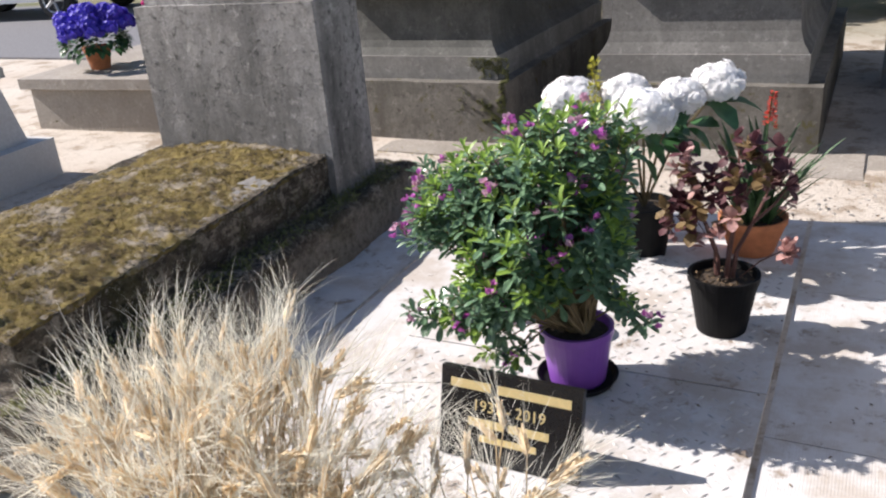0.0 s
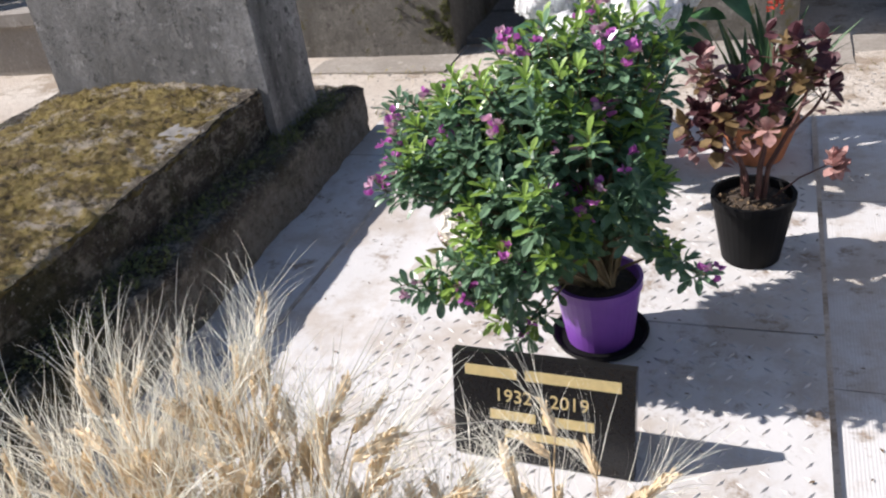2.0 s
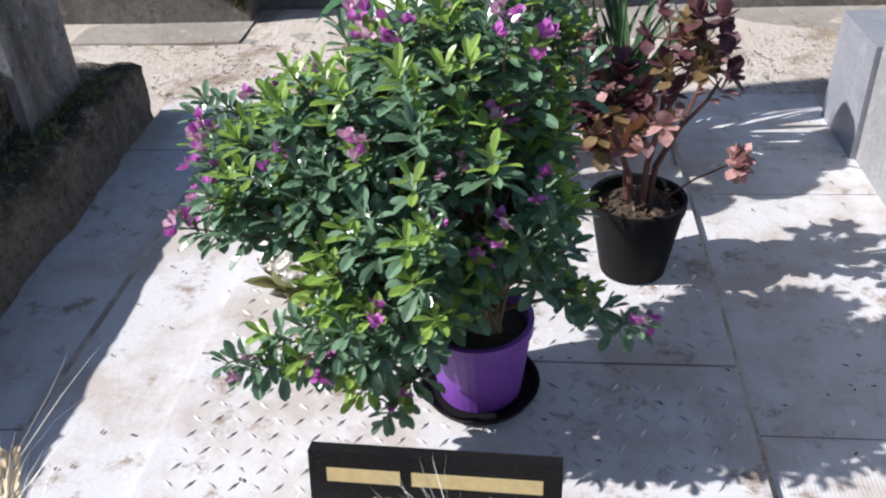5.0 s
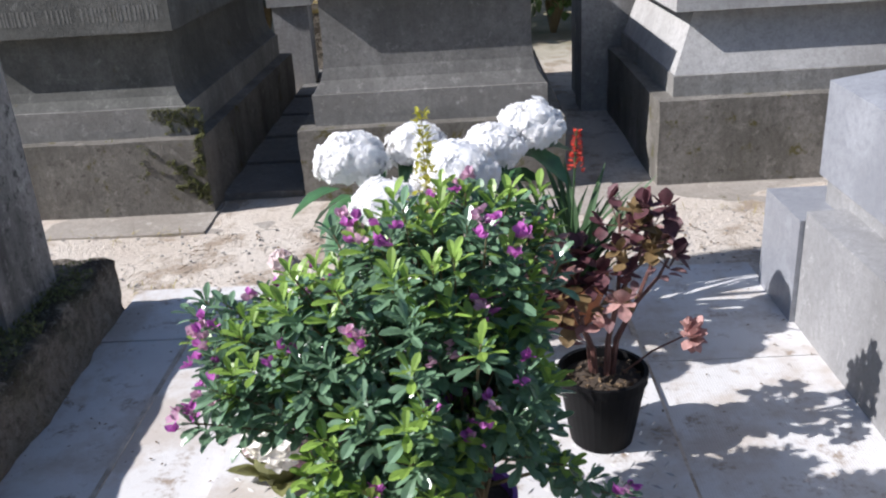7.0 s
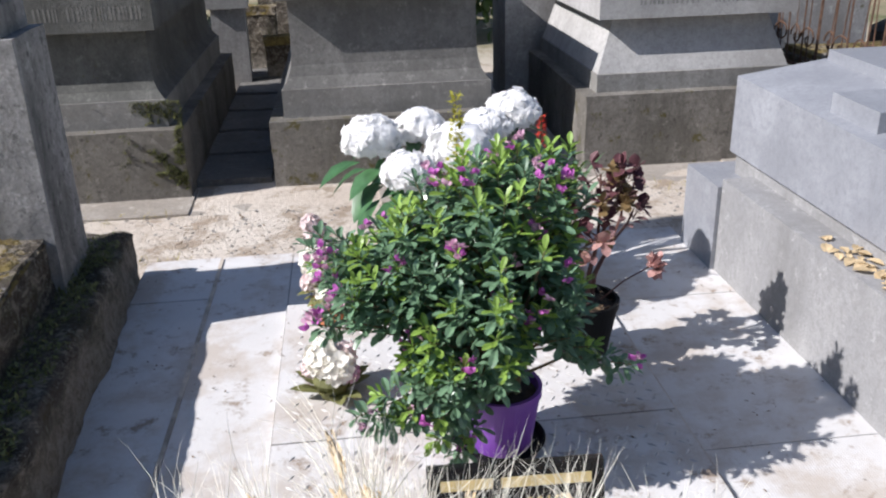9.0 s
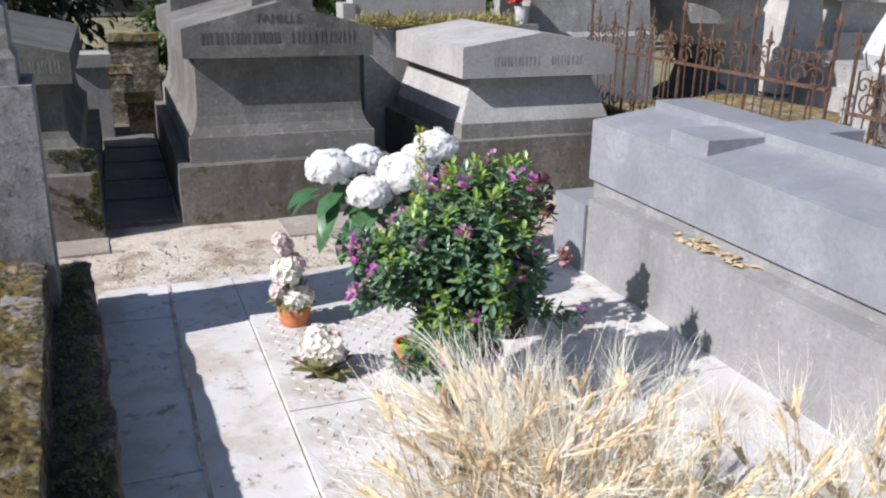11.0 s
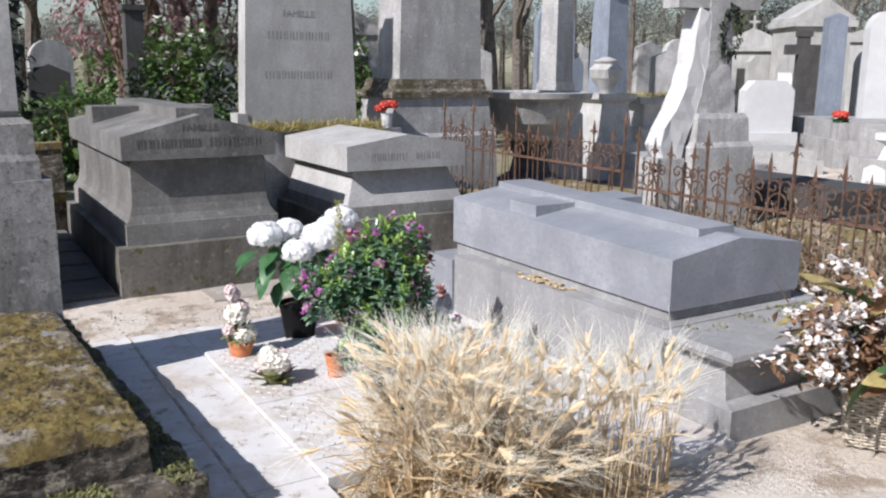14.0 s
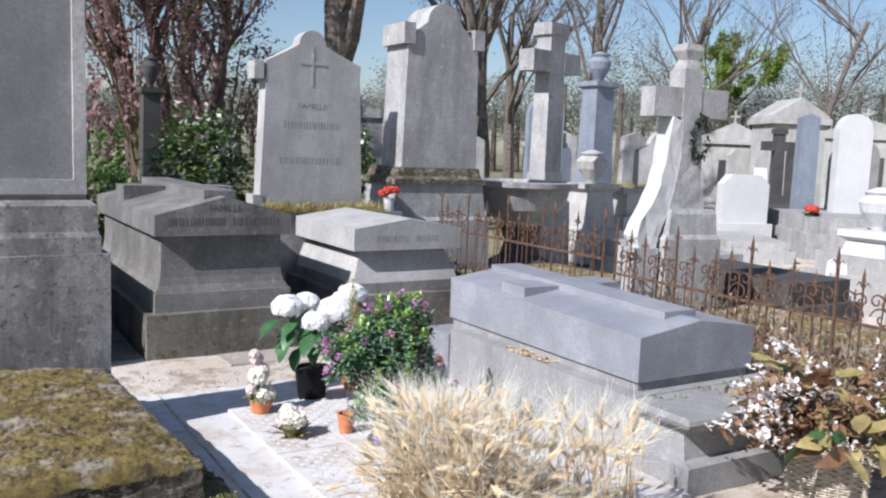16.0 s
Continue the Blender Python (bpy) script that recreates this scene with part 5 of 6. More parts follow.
def stone_cross(label, at, rz, s, mat, ped=None, wreath=False):
    """A cross on a pedestal; s is its height above the pedestal."""
    t = monument("stone_cross", label, at, rz, "cross")
    w = 0.078 * s
    part("shaft", loft([(0, -w * 1.1, w * 1.1, -w * 0.9, w * 0.9), (s, -w * 0.95, w * 0.95, -w * 0.8, w * 0.8)], 0.012), mat, t)
    for k in (-1, 1):
        part("arm", block(min(k * w, k * 0.25 * s), max(k * w, k * 0.25 * s), -w * 0.85, w * 0.85, 0.68 * s, 0.82 * s, 0.015), mat, t)
    part("top_block", block(-w * 1.25, w * 1.25, -w, w, 0.93 * s, s + 0.02, 0.015), mat, t)
    if ped:
        part("pedestal", loft([(-at[2], -ped * 1.2, ped * 1.2, -ped, ped), (-at[2] * 0.3, -ped * 1.1, ped * 1.1, -ped * 0.9, ped * 0.9), (-at[2] * 0.22, -ped * 0.8, ped * 0.8, -ped * 0.7, ped * 0.7), (0.0, -ped * 0.7, ped * 0.7, -ped * 0.6, ped * 0.6)], 0.015), mat, t)
    return t


stone_cross("grey stone cross with thick arms on a stepped foot", (4.85, 7.75, 1.40), 12, 2.05, M_MID, 0.27)

# cross with a scrolled flaring foot and a hanging wreath
c2 = monument("stone_cross", "pale stone cross with a flaring scrolled foot and a wreath", (2.95, 3.42, 0), -8, "cross")
c2.scale = (0.74, 0.74, 1)
part("pedestal", loft([(0.0, -0.36, 0.46, -0.30, 0.36), (0.98, -0.34, 0.44, -0.28, 0.34), (1.02, -0.30, 0.40, -0.25, 0.31), (1.20, -0.28, 0.38, -0.24, 0.30), (1.24, -0.26, 0.34, -0.22, 0.26)], 0.012), M_MID, c2)
prof = [(1.24, 0.25), (1.32, 0.235), (1.42, 0.20), (1.55, 0.165), (1.72, 0.145), (2.0, 0.135)]
part("flared_foot", roughen(loft([(z, -r, r, -0.17, 0.17) for z, r in prof], 0.01), 0.012, 9, 3), M_MID, c2)
part("shaft", block(-0.135, 0.135, -0.14, 0.14, 2.0, 2.44, 0.012), M_MID, c2)
part("finial", roughen(loft([(2.44, -0.12, 0.12, -0.12, 0.12), (2.52, -0.08, 0.08, -0.09, 0.09), (2.60, -0.13, 0.13, -0.12, 0.12), (2.66, -0.10, 0.10, -0.1, 0.1)], 0.01), 0.012, 9, 2), M_MID, c2)
for k in (-1, 1):
    part("arm", block(min(k * 0.135, k * 0.53), max(k * 0.135, k * 0.53), -0.13, 0.13, 2.03, 2.28, 0.02), M_MID, c2)
scroll_slab = slab_face([(-0.64, 0.90), (-0.42, 0.90), (-0.34, 1.10), (-0.25, 1.243), (-0.139, 1.46), (-0.139, 2.0), (-0.27, 2.02), (-0.31, 1.82), (-0.34, 1.62), (-0.40, 1.44), (-0.50, 1.27), (-0.63, 1.12), (-0.68, 1.0)], 0.26, 0.02)
bmesh.ops.triangulate(scroll_slab, faces=scroll_slab.faces[:])
bmesh.ops.translate(scroll_slab, verts=scroll_slab.verts, vec=(0, -0.16, 0))
part("side_scroll", eroded(scroll_slab, 0.09, ((0.02, 8), (0.01, 22))), M_WHITE, c2, "flaking whitewashed scroll")
part("scroll_pedestal", roughen(block(-0.72, -0.40, -0.2, 0.2, 0.0, 0.9, 0.015), 0.01, 7, 3), M_PALE, c2)
wr = Cloud()
for _ in range(260):
    a = rng.uniform(0, 6.28)
    p = Vector((0.10 + 0.10 * math.cos(a), -0.20, 1.85 + 0.17 * math.sin(a))) + 0.03 * rdir()
    wr.add(LEAF[0], LEAF[1], frame_from(rdir()), p, 0.05)
tagged(wr.make("wreath", M_YEW, c2, "dark withered wreath"), kind="stuff")


def headstone(label, at, rz, w, h, th, mat, top="round", name="headstone", plinth=0.12):
    t = monument(name, label, at, rz)
    hw = w / 2
    if top == "round":
        pts = [(-hw, plinth), (hw, plinth), (hw, h - hw * 0.55)] + arc(0, h - hw * 0.55, hw * 0.98, 10, 170, 8) + [(-hw, h - hw * 0.55)]
    elif top == "clip":
        pts = [(-hw, plinth), (hw, plinth), (hw, h - 0.18), (hw - 0.16, h), (-hw + 0.16, h), (-hw, h - 0.18)]
    else:
        pts = [(-hw, plinth), (hw, plinth), (hw * 0.9, h - hw * 0.4), (0, h), (-hw * 0.9, h - hw * 0.4)]
    part("slab", slab_face(pts, th, 0.015), mat, t)
    part("plinth", block(-hw - 0.08, hw + 0.08, -0.08, th + 0.08, -0.05 if at[2] == 0 else -at[2] - 0.05, plinth, 0.012), mat, t)
    return t


def urn_column(label, at, h, mat):
    t = monument("urn_column", label, at, 0, "monument")
    part("column", loft([(0, -0.4, 0.4, -0.4, 0.4), (0.5, -0.38, 0.38, -0.38, 0.38), (0.55, -0.3, 0.3, -0.3, 0.3), (h - 0.65, -0.24, 0.24, -0.24, 0.24), (h - 0.6, -0.32, 0.32, -0.32, 0.32), (h - 0.52, -0.32, 0.32, -0.32, 0.32)], 0.01), mat, t)
    part("urn", turned([(0.08, h - 0.52), (0.1, h - 0.47), (0.22, h - 0.3), (0.25, h - 0.18), (0.17, h - 0.1), (0.2, h - 0.06), (0.05, h)], 16), mat, t)
    return t


def chapel(label, at, rz, w, d, h, mat):
    t = monument("mausoleum", label, at, rz, "mausoleum")
    part("wall", loft([(0, -w / 2, w / 2, 0, d), (h, -w / 2, w / 2, 0, d)], 0.02), mat, t)
    part("cornice", block(-w / 2 - 0.12, w / 2 + 0.12, -0.12, d + 0.12, h, h + 0.16, 0.02), mat, t)
    part("roof", gable(-w / 2 - 0.06, w / 2 + 0.06, -0.06, d + 0.06, h + 0.16, h + 0.24, h + 0.75, 0, 0.01), mat, t)
    dr = part("door", block(-w * 0.22, w * 0.22, -0.02, 0.1, 0.1, h * 0.75, 0.01), M_DARKS, t, "dark iron door")
    bm = bmesh.new()
    add_box(bm, -0.03, 0.03, d * 0.1 - 0.03, d * 0.1 + 0.03, h + 0.6, h + 1.15)
    add_box(bm, -0.16, 0.16, d * 0.1 - 0.03, d * 0.1 + 0.03, h + 0.92, h + 0.98)
    part("roof_cross", bm, mat, t)
    return t


headstone("bright white marble headstone with clipped corners", (10.8, 9.05, 0.35), -25, 0.92, 1.05, 0.3, M_WHITE, "clip")
headstone("tall white rounded marble stele", (12.83, 8.2, 0.3), -35, 0.64, 2.22, 0.3, M_WHITE, "round")
headstone("white marble headstone seen edge on", (12.05, 9.6, 0.15), 40, 0.9, 1.2, 0.25, M_WHITE, "round")
headstone("blue-grey rounded stele among graves", (7.55, 11.2, 0), -20, 0.7, 2.6, 0.25, M_BLUE, "round")
headstone("weathered grey stele with a pointed top", (5.9, 13.0, 0), -10, 0.8, 2.2, 0.3, M_MID, "point")
headstone("grey stone stele beside a path", (8.6, 9.4, 0), -30, 0.55, 1.9, 0.35, M_MID, "point")
headstone("dark weathered headstone under trees", (-0.6, 14.0, 0), 0, 0.7, 1.6, 0.25, M_DARKS, "point")
headstone("pale rounded headstone under trees", (-0.2, 17.0, 0), 5, 0.8, 1.9, 0.25, M_MID, "round")
headstone("low grey headstone under trees", (1.5, 16.0, 0), 5, 0.9, 1.2, 0.25, M_PALE, "clip")
urn_column("blue-grey column with a draped urn", (7.35, 9.55, 0), 3.45, M_BLUE).scale = (0.8, 0.8, 1.0)
urn_column("small grey column with an urn", (8.0, 11.8, 0), 2.4, M_MID)
urn_column("short grey column with a cup", (6.25, 8.35, 0), 1.75, M_PALE)
stone_cross("pale stone cross among far graves", (10.0, 14.0, 0.9), -30, 1.5, M_PALE, 0.4)
stone_cross("dark iron cross among far graves", (9.0, 13.0, 0.8), -20, 1.6, M_DARKS, 0.3)
stone_cross("grey cross near white headstones", (14.0, 10.85, 0.9), -30, 1.5, M_DARKS, 0.3)
urn_column("tall blackened obelisk under trees", (0.45, 12.5, 0), 3.0, M_DARKS).scale = (0.55, 0.55, 1.0)
chapel("pale mausoleum with a gabled roof", (21.0, 18.0, 0), -50, 2.0, 2.4, 2.2, M_PALE)
chapel("grey mausoleum with a small cross", (18.6, 13.7, 0), -30, 1.5, 1.6, 2.75, M_PALE)
headstone("blue-grey obelisk-like stele before a mausoleum", (14.0, 10.05, 0), -35, 0.42, 2.75, 0.35, M_BLUE, "point")
chapel("low pale mausoleum of stone", (27.0, 17.0, 0), -50, 3.0, 2.6, 2.6, M_PALE)
chapel("far pale mausoleum with gabled roof", (13.5, 27.0, 0), -25, 2.2, 2.6, 2.8, M_PALE)
chapel("far grey mausoleum with gabled roof", (9.5, 24.0, 0), -20, 2.0, 2.4, 2.6, M_MID)
chapel("grey mausoleum standing under trees", (-1.2, 24.0, 0), 10, 2.2, 2.4, 2.8, M_MID)
for i, (x, y, w, h, m, tp) in enumerate(((7.6, 14.2, 0.7, 1.9, M_MID, "round"), (9.3, 16.5, 0.8, 2.1, M_PALE, "point"), (11.0, 15.0, 0.7, 1.8, M_BLUE, "round"), (12.6, 16.8, 0.8, 2.3, M_MID, "point"), (14.6, 15.0, 0.8, 2.2, M_PALE, "round"),
                                         (16.0, 17.5, 0.9, 2.4, M_MID, "point"), (18.6, 15.6, 0.8, 2.0, M_PALE, "clip"), (20.5, 13.4, 0.9, 2.0, M_WHITE, "round"), (13.2, 12.8, 0.8, 1.7, M_BLUE, "point"), (9.9, 19.5, 0.9, 2.2, M_MID, "round"), (5.0, 17.5, 0.8, 2.0, M_MID, "point"), (3.6, 19.0, 0.8, 1.7, M_PALE, "round"), (15.0, 21.0, 1.0, 2.4, M_PALE, "point"), (24.0, 15.0, 1.0, 2.2, M_MID, "round"))):
    tagged(headstone("weathered headstone among far graves", (x, y, 0), -25 + 7 * (i % 3), w, h, 0.25, m, tp), group="far headstones")


def low_tomb(label, at, rz, w, l, h, mat):
    t = thing("low_tomb", label, "tomb", at, rz)
    part("kerb", block(-w / 2, w / 2, 0, l, -0.05, h * 0.6, 0.015), mat, t)
    part("slab", block(-w / 2 + 0.08, w / 2 - 0.08, 0.08, l - 0.08, h * 0.6, h, 0.02), mat, t)
    return t


low_tomb("broad pale tomb slab before white headstones", (11.4, 7.0, 0), -35, 1.9, 2.6, 0.72, M_MID)
low_tomb("long pale tomb slab with red flowers", (9.2, 7.4, 0), -35, 1.2, 2.2, 0.32, M_PALE)
planter = low_tomb("grey planter tomb grown with grass", (7.4, 8.15, 0), -20, 0.95, 1.0, 1.15, M_PALE)
part("cornice", block(-0.52, 0.52, -0.04, 1.04, 1.06, 1.16, 0.012), M_MID, planter)
cl = Cloud()
for _ in range(900):
    cl.add(BLADE[0], BLADE[1], frame_from(rdir(0.1, 1.0), rng.uniform(-1, 1)), (rng.uniform(-0.48, 0.48), rng.uniform(0.0, 1.0), 1.15), rng.uniform(0.05, 0.14))
tagged(cl.make("planter_grass", M_DRYG, planter), kind="stuff")
posy = thing("red_posy", "small red and pink posy on a tomb slab", "flowers", (11.0, 7.75, 0.72))
for k in range(4):
    floret_head(posy, (rng.uniform(-0.1, 0.1), rng.uniform(-0.08, 0.08), rng.uniform(0.05, 0.14)), 0.07, 30, M_RED, "blossom", 0.03)
cl = Cloud()
for _ in range(60):
    cl.add(BROAD[0], BROAD[1], frame_from(rdir(0.0, 0.8)), 0.1 * rdir(0.0, 0.3), rng.uniform(0.06, 0.12))
tagged(cl.make("foliage", M_HLEAF, posy), kind="stuff")
low_tomb("grey tomb slab beside the path", (5.6, 5.2, 0), -10, 1.1, 2.0, 0.5, M_MID)
low_tomb("dark tomb slab in the shade", (4.6, 3.0, 0), 0, 1.1, 2.2, 0.55, M_DARKS)
low_tomb("grey tomb slab in the sun", (6.6, 2.6, 0), -20, 1.1, 2.2, 0.6, M_PALE)
urn_column("bright white rounded monument", (7.05, 4.05, 0), 1.42, M_WHITE)

# mossy stones at the end of the gap between two tombs
for x, y, z0, z1, w in ((-1.42, 8.2, 0.0, 0.78, 0.42), (-1.62, 7.7, 0.0, 0.55, 0.32), (-1.42, 7.3, 0.0, 0.36, 0.22), (-1.90, 5.25, 0.0, 0.22, 0.20)):
    t = monument("small_mossy_headstone", "small dark headstone edged with moss", (x, y, 0))
    part("slab", roughen(block(-w / 2, w / 2, 0, 0.12, -0.04, z1, 0.02), 0.015, 7, 3), M_KERB, t)
    part("moss_cap", roughen(block(-w / 2 - 0.01, w / 2 + 0.01, -0.01, 0.13, z1 - 0.05, z1 + 0.02, 0.015), 0.015, 9, 2), M_MOSS, t)
gapstone = monument("grey_stone_post", "low pale stone block behind a tomb", (-1.78, 7.2, 0), 4)
part("block", block(-0.13, 0.13, 0.0, 0.3, -0.04, 0.62, 0.012), M_MID, gapstone)
part("cap", block(-0.16, 0.16, -0.03, 0.33, 0.62, 0.72, 0.012), M_PALE, gapstone)
# gap paving: the deep shade between the tombs is put into this colour
M_MIDD = stone("shaded_paving_stone", (0.15, 0.145, 0.135), (0.24, 0.23, 0.215), (0.05, 0.046, 0.04), 0.6, 70, 0.7, 0.2, 0.3)
steps = thing("gap_paving", "paving stones between two tombs, darkened with painted shade", "paving", kind="structure")
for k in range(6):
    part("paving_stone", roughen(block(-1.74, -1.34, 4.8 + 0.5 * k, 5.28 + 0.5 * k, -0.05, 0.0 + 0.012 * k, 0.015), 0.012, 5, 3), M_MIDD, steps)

# moss on the corner of the dark chest tomb
cl = Cloud()
for _ in range(9000):
    x = -1.75 - abs(rng.gauss(0, 0.15))
    z = rng.choice((rng.uniform(0.02, 0.47), rng.uniform(0.02, 0.47), rng.uniform(0.325, 0.345)))
    if noise.noise(Vector((x * 8, z * 8, 3))) + 0.5 * noise.noise(Vector((x * 24, z * 24, 1))) < -0.08 + 1.6 * (-1.75 - x) - 0.12 * (z > 0.28):
        continue
    y = 4.622 if z < 0.325 else (4.698 if z > 0.345 else rng.uniform(4.62, 4.70))
    cl.add(LEAF[0], LEAF[1], frame_from(rdir(-0.8, 0.5) + Vector((0, -0.5, 0))), (x, y, z), rng.uniform(0.008, 0.018))
tagged(cl.make("wall_moss", plain("dark_wall_moss", (0.12, 0.125, 0.035), 0.95, 0.3, 30, rnd=0.6), tomb_a, "tufts of dark green moss"), kind="stuff")

# red and white flowers by the pillar monument
vase = pot("white vase beside a pillar monument", "vase", 1.62, 6.36, 0.98, 0.05, 0.06, 0.14, M_WHITE, None, False, "vase")
part("vase_foot", block(1.5, 1.74, 6.28, 6.46, -0.05, 0.98, 0.01), M_MID, thing("vase_stand", "grey stone block under a vase", "stand"))
rf = thing("red_flowers", "red and pink flowers in a white vase", "flowers", (1.62, 6.36, 1.12))
for k in range(5):
    floret_head(rf, (rng.uniform(-0.06, 0.06), rng.uniform(-0.05, 0.05), rng.uniform(0.03, 0.12)), 0.045, 30, M_RED, "blossom", 0.018)


# ---- shrubs and trees ----
def shrub(label, at, size, n, leafm, flowerm=None, leaf=0.08, name="shrub"):
    t = thing(name, label, "shrub", at)
    tw, lv, fl = bmesh.new(), Cloud(), Cloud()
    for _ in range(14):
        d = rdir(0.2, 1.0)
        tube([(0, 0, 0), Vector((d.x * size[0] * 0.4, d.y * size[1] * 0.4, size[2] * 0.4)), Vector((d.x * size[0] * 0.8, d.y * size[1] * 0.8, size[2] * (0.5 + 0.4 * d.z)))], [0.03, 0.02, 0.008], 5, tw)
    for _ in range(n):
        d = rdir(-0.9, 1.0)
        lump = 0.78 + 0.35 * noise.noise(d * 2.5 + Vector(at)) + rng.uniform(-0.25, 0.12)
        p = Vector((d.x * size[0] * lump, d.y * size[1] * lump, size[2] * 0.5 + d.z * size[2] * 0.5 * lump))
        lv.add(BROAD[0], BROAD[1], frame_from((d + 0.9 * rdir()).normalized()), p, leaf * rng.uniform(0.7, 1.2))
        if flowerm and rng.random() < 0.06:
            for _ in range(3):
                fl.add(PETAL[0], PETAL[1], frame_from(rdir()), p * 1.02, leaf * 0.7)
    part("branchwork", tw, M_TWIG, t)
    tagged(lv.make("foliage", leafm, t), kind="stuff")
    if flowerm:
        tagged(fl.make("blossom", flowerm, t), kind="stuff")
    return t


M_SHRUB = plain("fresh_shrub_leaf", (0.11, 0.185, 0.05), 0.45, 0.3, 20, trans=0.3, rnd=0.5)
shrub("leafy green shrub with pale blossoms", (0.35, 9.3, 0.0), (0.75, 0.6, 2.15), 2600, M_SHRUB, M_CREAM, 0.11)
shrub("green shrub between two monuments", (1.75, 7.6, 0.0), (0.35, 0.35, 1.95), 1200, M_SHRUB, M_CREAM, 0.09)
shrub("clipped green hedge bush", (9.0, 17.6, 0.0), (1.2, 0.8, 1.5), 1400, M_SPRING, None, 0.16)
shrub("green shrub behind graves", (-0.6, 11.2, 0.0), (0.8, 0.7, 1.3), 1400, M_SHRUB, None, 0.12)
shrub("tall dark yew between tombs", (-2.45, 9.2, 0.0), (1.15, 1.0, 3.6), 6500, M_YEW, None, 0.12, "yew")
shrub("dark yew behind a tomb", (-4.6, 10.5, 0.0), (1.6, 1.2, 3.2), 4500, M_YEW, None, 0.14, "yew")
shrub("dark evergreen under trees", (3.2, 22.5, 0.0), (2.4, 1.4, 2.4), 3000, M_SHRUB, None, 0.2)


shrub("small copper-leaved tree with thin twigs", (1.6, 19.0, 0.8), (1.9, 1.2, 5.2), 1900, M_COPPER, None, 0.15, "copper_tree")
shrub("copper-leaved tree behind graves", (4.6, 22.0, 0.8), (2.2, 1.4, 5.0), 1900, M_COPPER, None, 0.15, "copper_tree")


def tree(label, at, h, r, leafm, nleaf, leaf, lean=(0, 0), levels=4, bark=M_BARK, spread=0.6, first=0.35, seed=1, name="tree"):
    t = thing(name, label, "tree", at)
    rr = random.Random(seed)
    bm = bmesh.new()
    tips = []

    def grow(p, d, length, rad, lev):
        pts, rads = [p], [rad]
        q = p.copy()
        dd = d.copy()
        for k in range(4):
            dd = (dd + Vector((rr.uniform(-1, 1), rr.uniform(-1, 1), rr.uniform(-0.3, 0.6))) * (0.10 if lev == 0 else 0.22)).normalized()
            q = q + dd * length / 4
            pts.append(q.copy())
            rads.append(rad * (1 - 0.13 * (k + 1)))
        tube(pts, rads, 8 if lev == 0 else (5 if lev < 3 else 3), bm)
        if lev >= 2:
            tips.extend(pts[1:])
        if lev < levels:
            for _ in range(4 if lev else 6):
                s = rr.uniform(first if lev == 0 else 0.3, 1.0)
                at_ = p.lerp(q, s)
                nd = (dd + spread * Vector((rr.uniform(-1, 1), rr.uniform(-1, 1), rr.uniform(-0.2, 0.8))) * 1.4).normalized()
                grow(at_, nd, length * rr.uniform(0.45, 0.7), rad * rr.uniform(0.32, 0.5), lev + 1)

    grow(Vector((0, 0, 0)), Vector((lean[0], lean[1], 1)).normalized(), h * 0.62, r, 0)
    part("trunk", bm, bark, t)
    if nleaf:
        cl = Cloud()
        for _ in range(nleaf):
            p = rr.choice(tips) + Vector((rr.uniform(-1, 1), rr.uniform(-1, 1), rr.uniform(-1, 1))) * h * 0.025
            cl.add(BROAD[0], BROAD[1], frame_from(rdir()), p, leaf * rr.uniform(0.6, 1.2))
        tagged(cl.make("crown", leafm, t), kind="stuff")
    return t


tree("reddish multi-stemmed tree with copper leaves", (1.9, 20.0, 0), 9, 0.26, M_COPPER, 4600, 0.10, (-0.06, 0), 4, M_BARKR, 0.6, 0.3, 3)
tree("reddish leaning tree with copper leaves", (3.1, 20.0, 0), 9, 0.22, M_COPPER, 4600, 0.10, (-0.18, 0), 4, M_BARKR, 0.6, 0.35, 4)
tree("reddish leaning tree with sparse leaves", (3.4, 20.3, 0), 9, 0.22, M_COPPER, 3800, 0.10, (0.14, 0), 4, M_BARKR, 0.6, 0.35, 5)
tree("thick dark trunk with a fork", (7.3, 20.0, 0), 13, 0.52, M_SPRING, 700, 0.14, (-0.07, 0), 4, M_BARK, 0.55, 0.4, 6)
tree("slender bare tree with few buds", (12.1, 20.0, 0), 11, 0.24, M_FARW, 400, 0.12, (-0.04, 0), 4, M_BARK, 0.6, 0.4, 7)
tree("tree with fresh spring leaves", (4.8, 27.0, 0), 11, 0.25, M_SPRING, 2400, 0.17, (0, 0), 4, M_BARK, 0.6, 0.3, 8)
tree("bare spreading tree in spring", (45.0, 31.6, 0), 17, 0.24, None, 0, 0.2, (0.05, 0), 5, M_BARK, 0.75, 0.2, 9)
tree("bare grey tree in spring", (20.0, 32.0, 0), 15, 0.35, M_FARW, 700, 0.2, (0.0, 0), 4, M_BARK, 0.7, 0.3, 10)
tree("bare tree behind graves", (26.0, 38.0, 0), 15, 0.35, M_FARW, 700, 0.2, (0.0, 0), 4, M_BARK, 0.7, 0.3, 11)
tree("yellow-green tree in new leaf", (55.0, 47.3, 0), 11.5, 0.4, M_SPRING, 14000, 0.24, (0.0, 0), 4, M_BARK, 0.65, 0.25, 12)
tree("bare tree with swelling buds", (19.0, 22.6, 0), 13, 0.2, M_FARW, 1600, 0.10, (0.0, 0), 5, M_BARK, 0.7, 0.25, 21)
tree("bare tree with fine twigs", (25.5, 26.0, 0), 13, 0.22, M_FARW, 1600, 0.10, (0.03, 0), 5, M_BARK, 0.7, 0.25, 22)
tree("tree with sparse young leaves", (-2.0, 26.0, 0), 10, 0.25, M_COPPER, 1500, 0.17, (0.05, 0), 4, M_BARKR, 0.65, 0.3, 13)
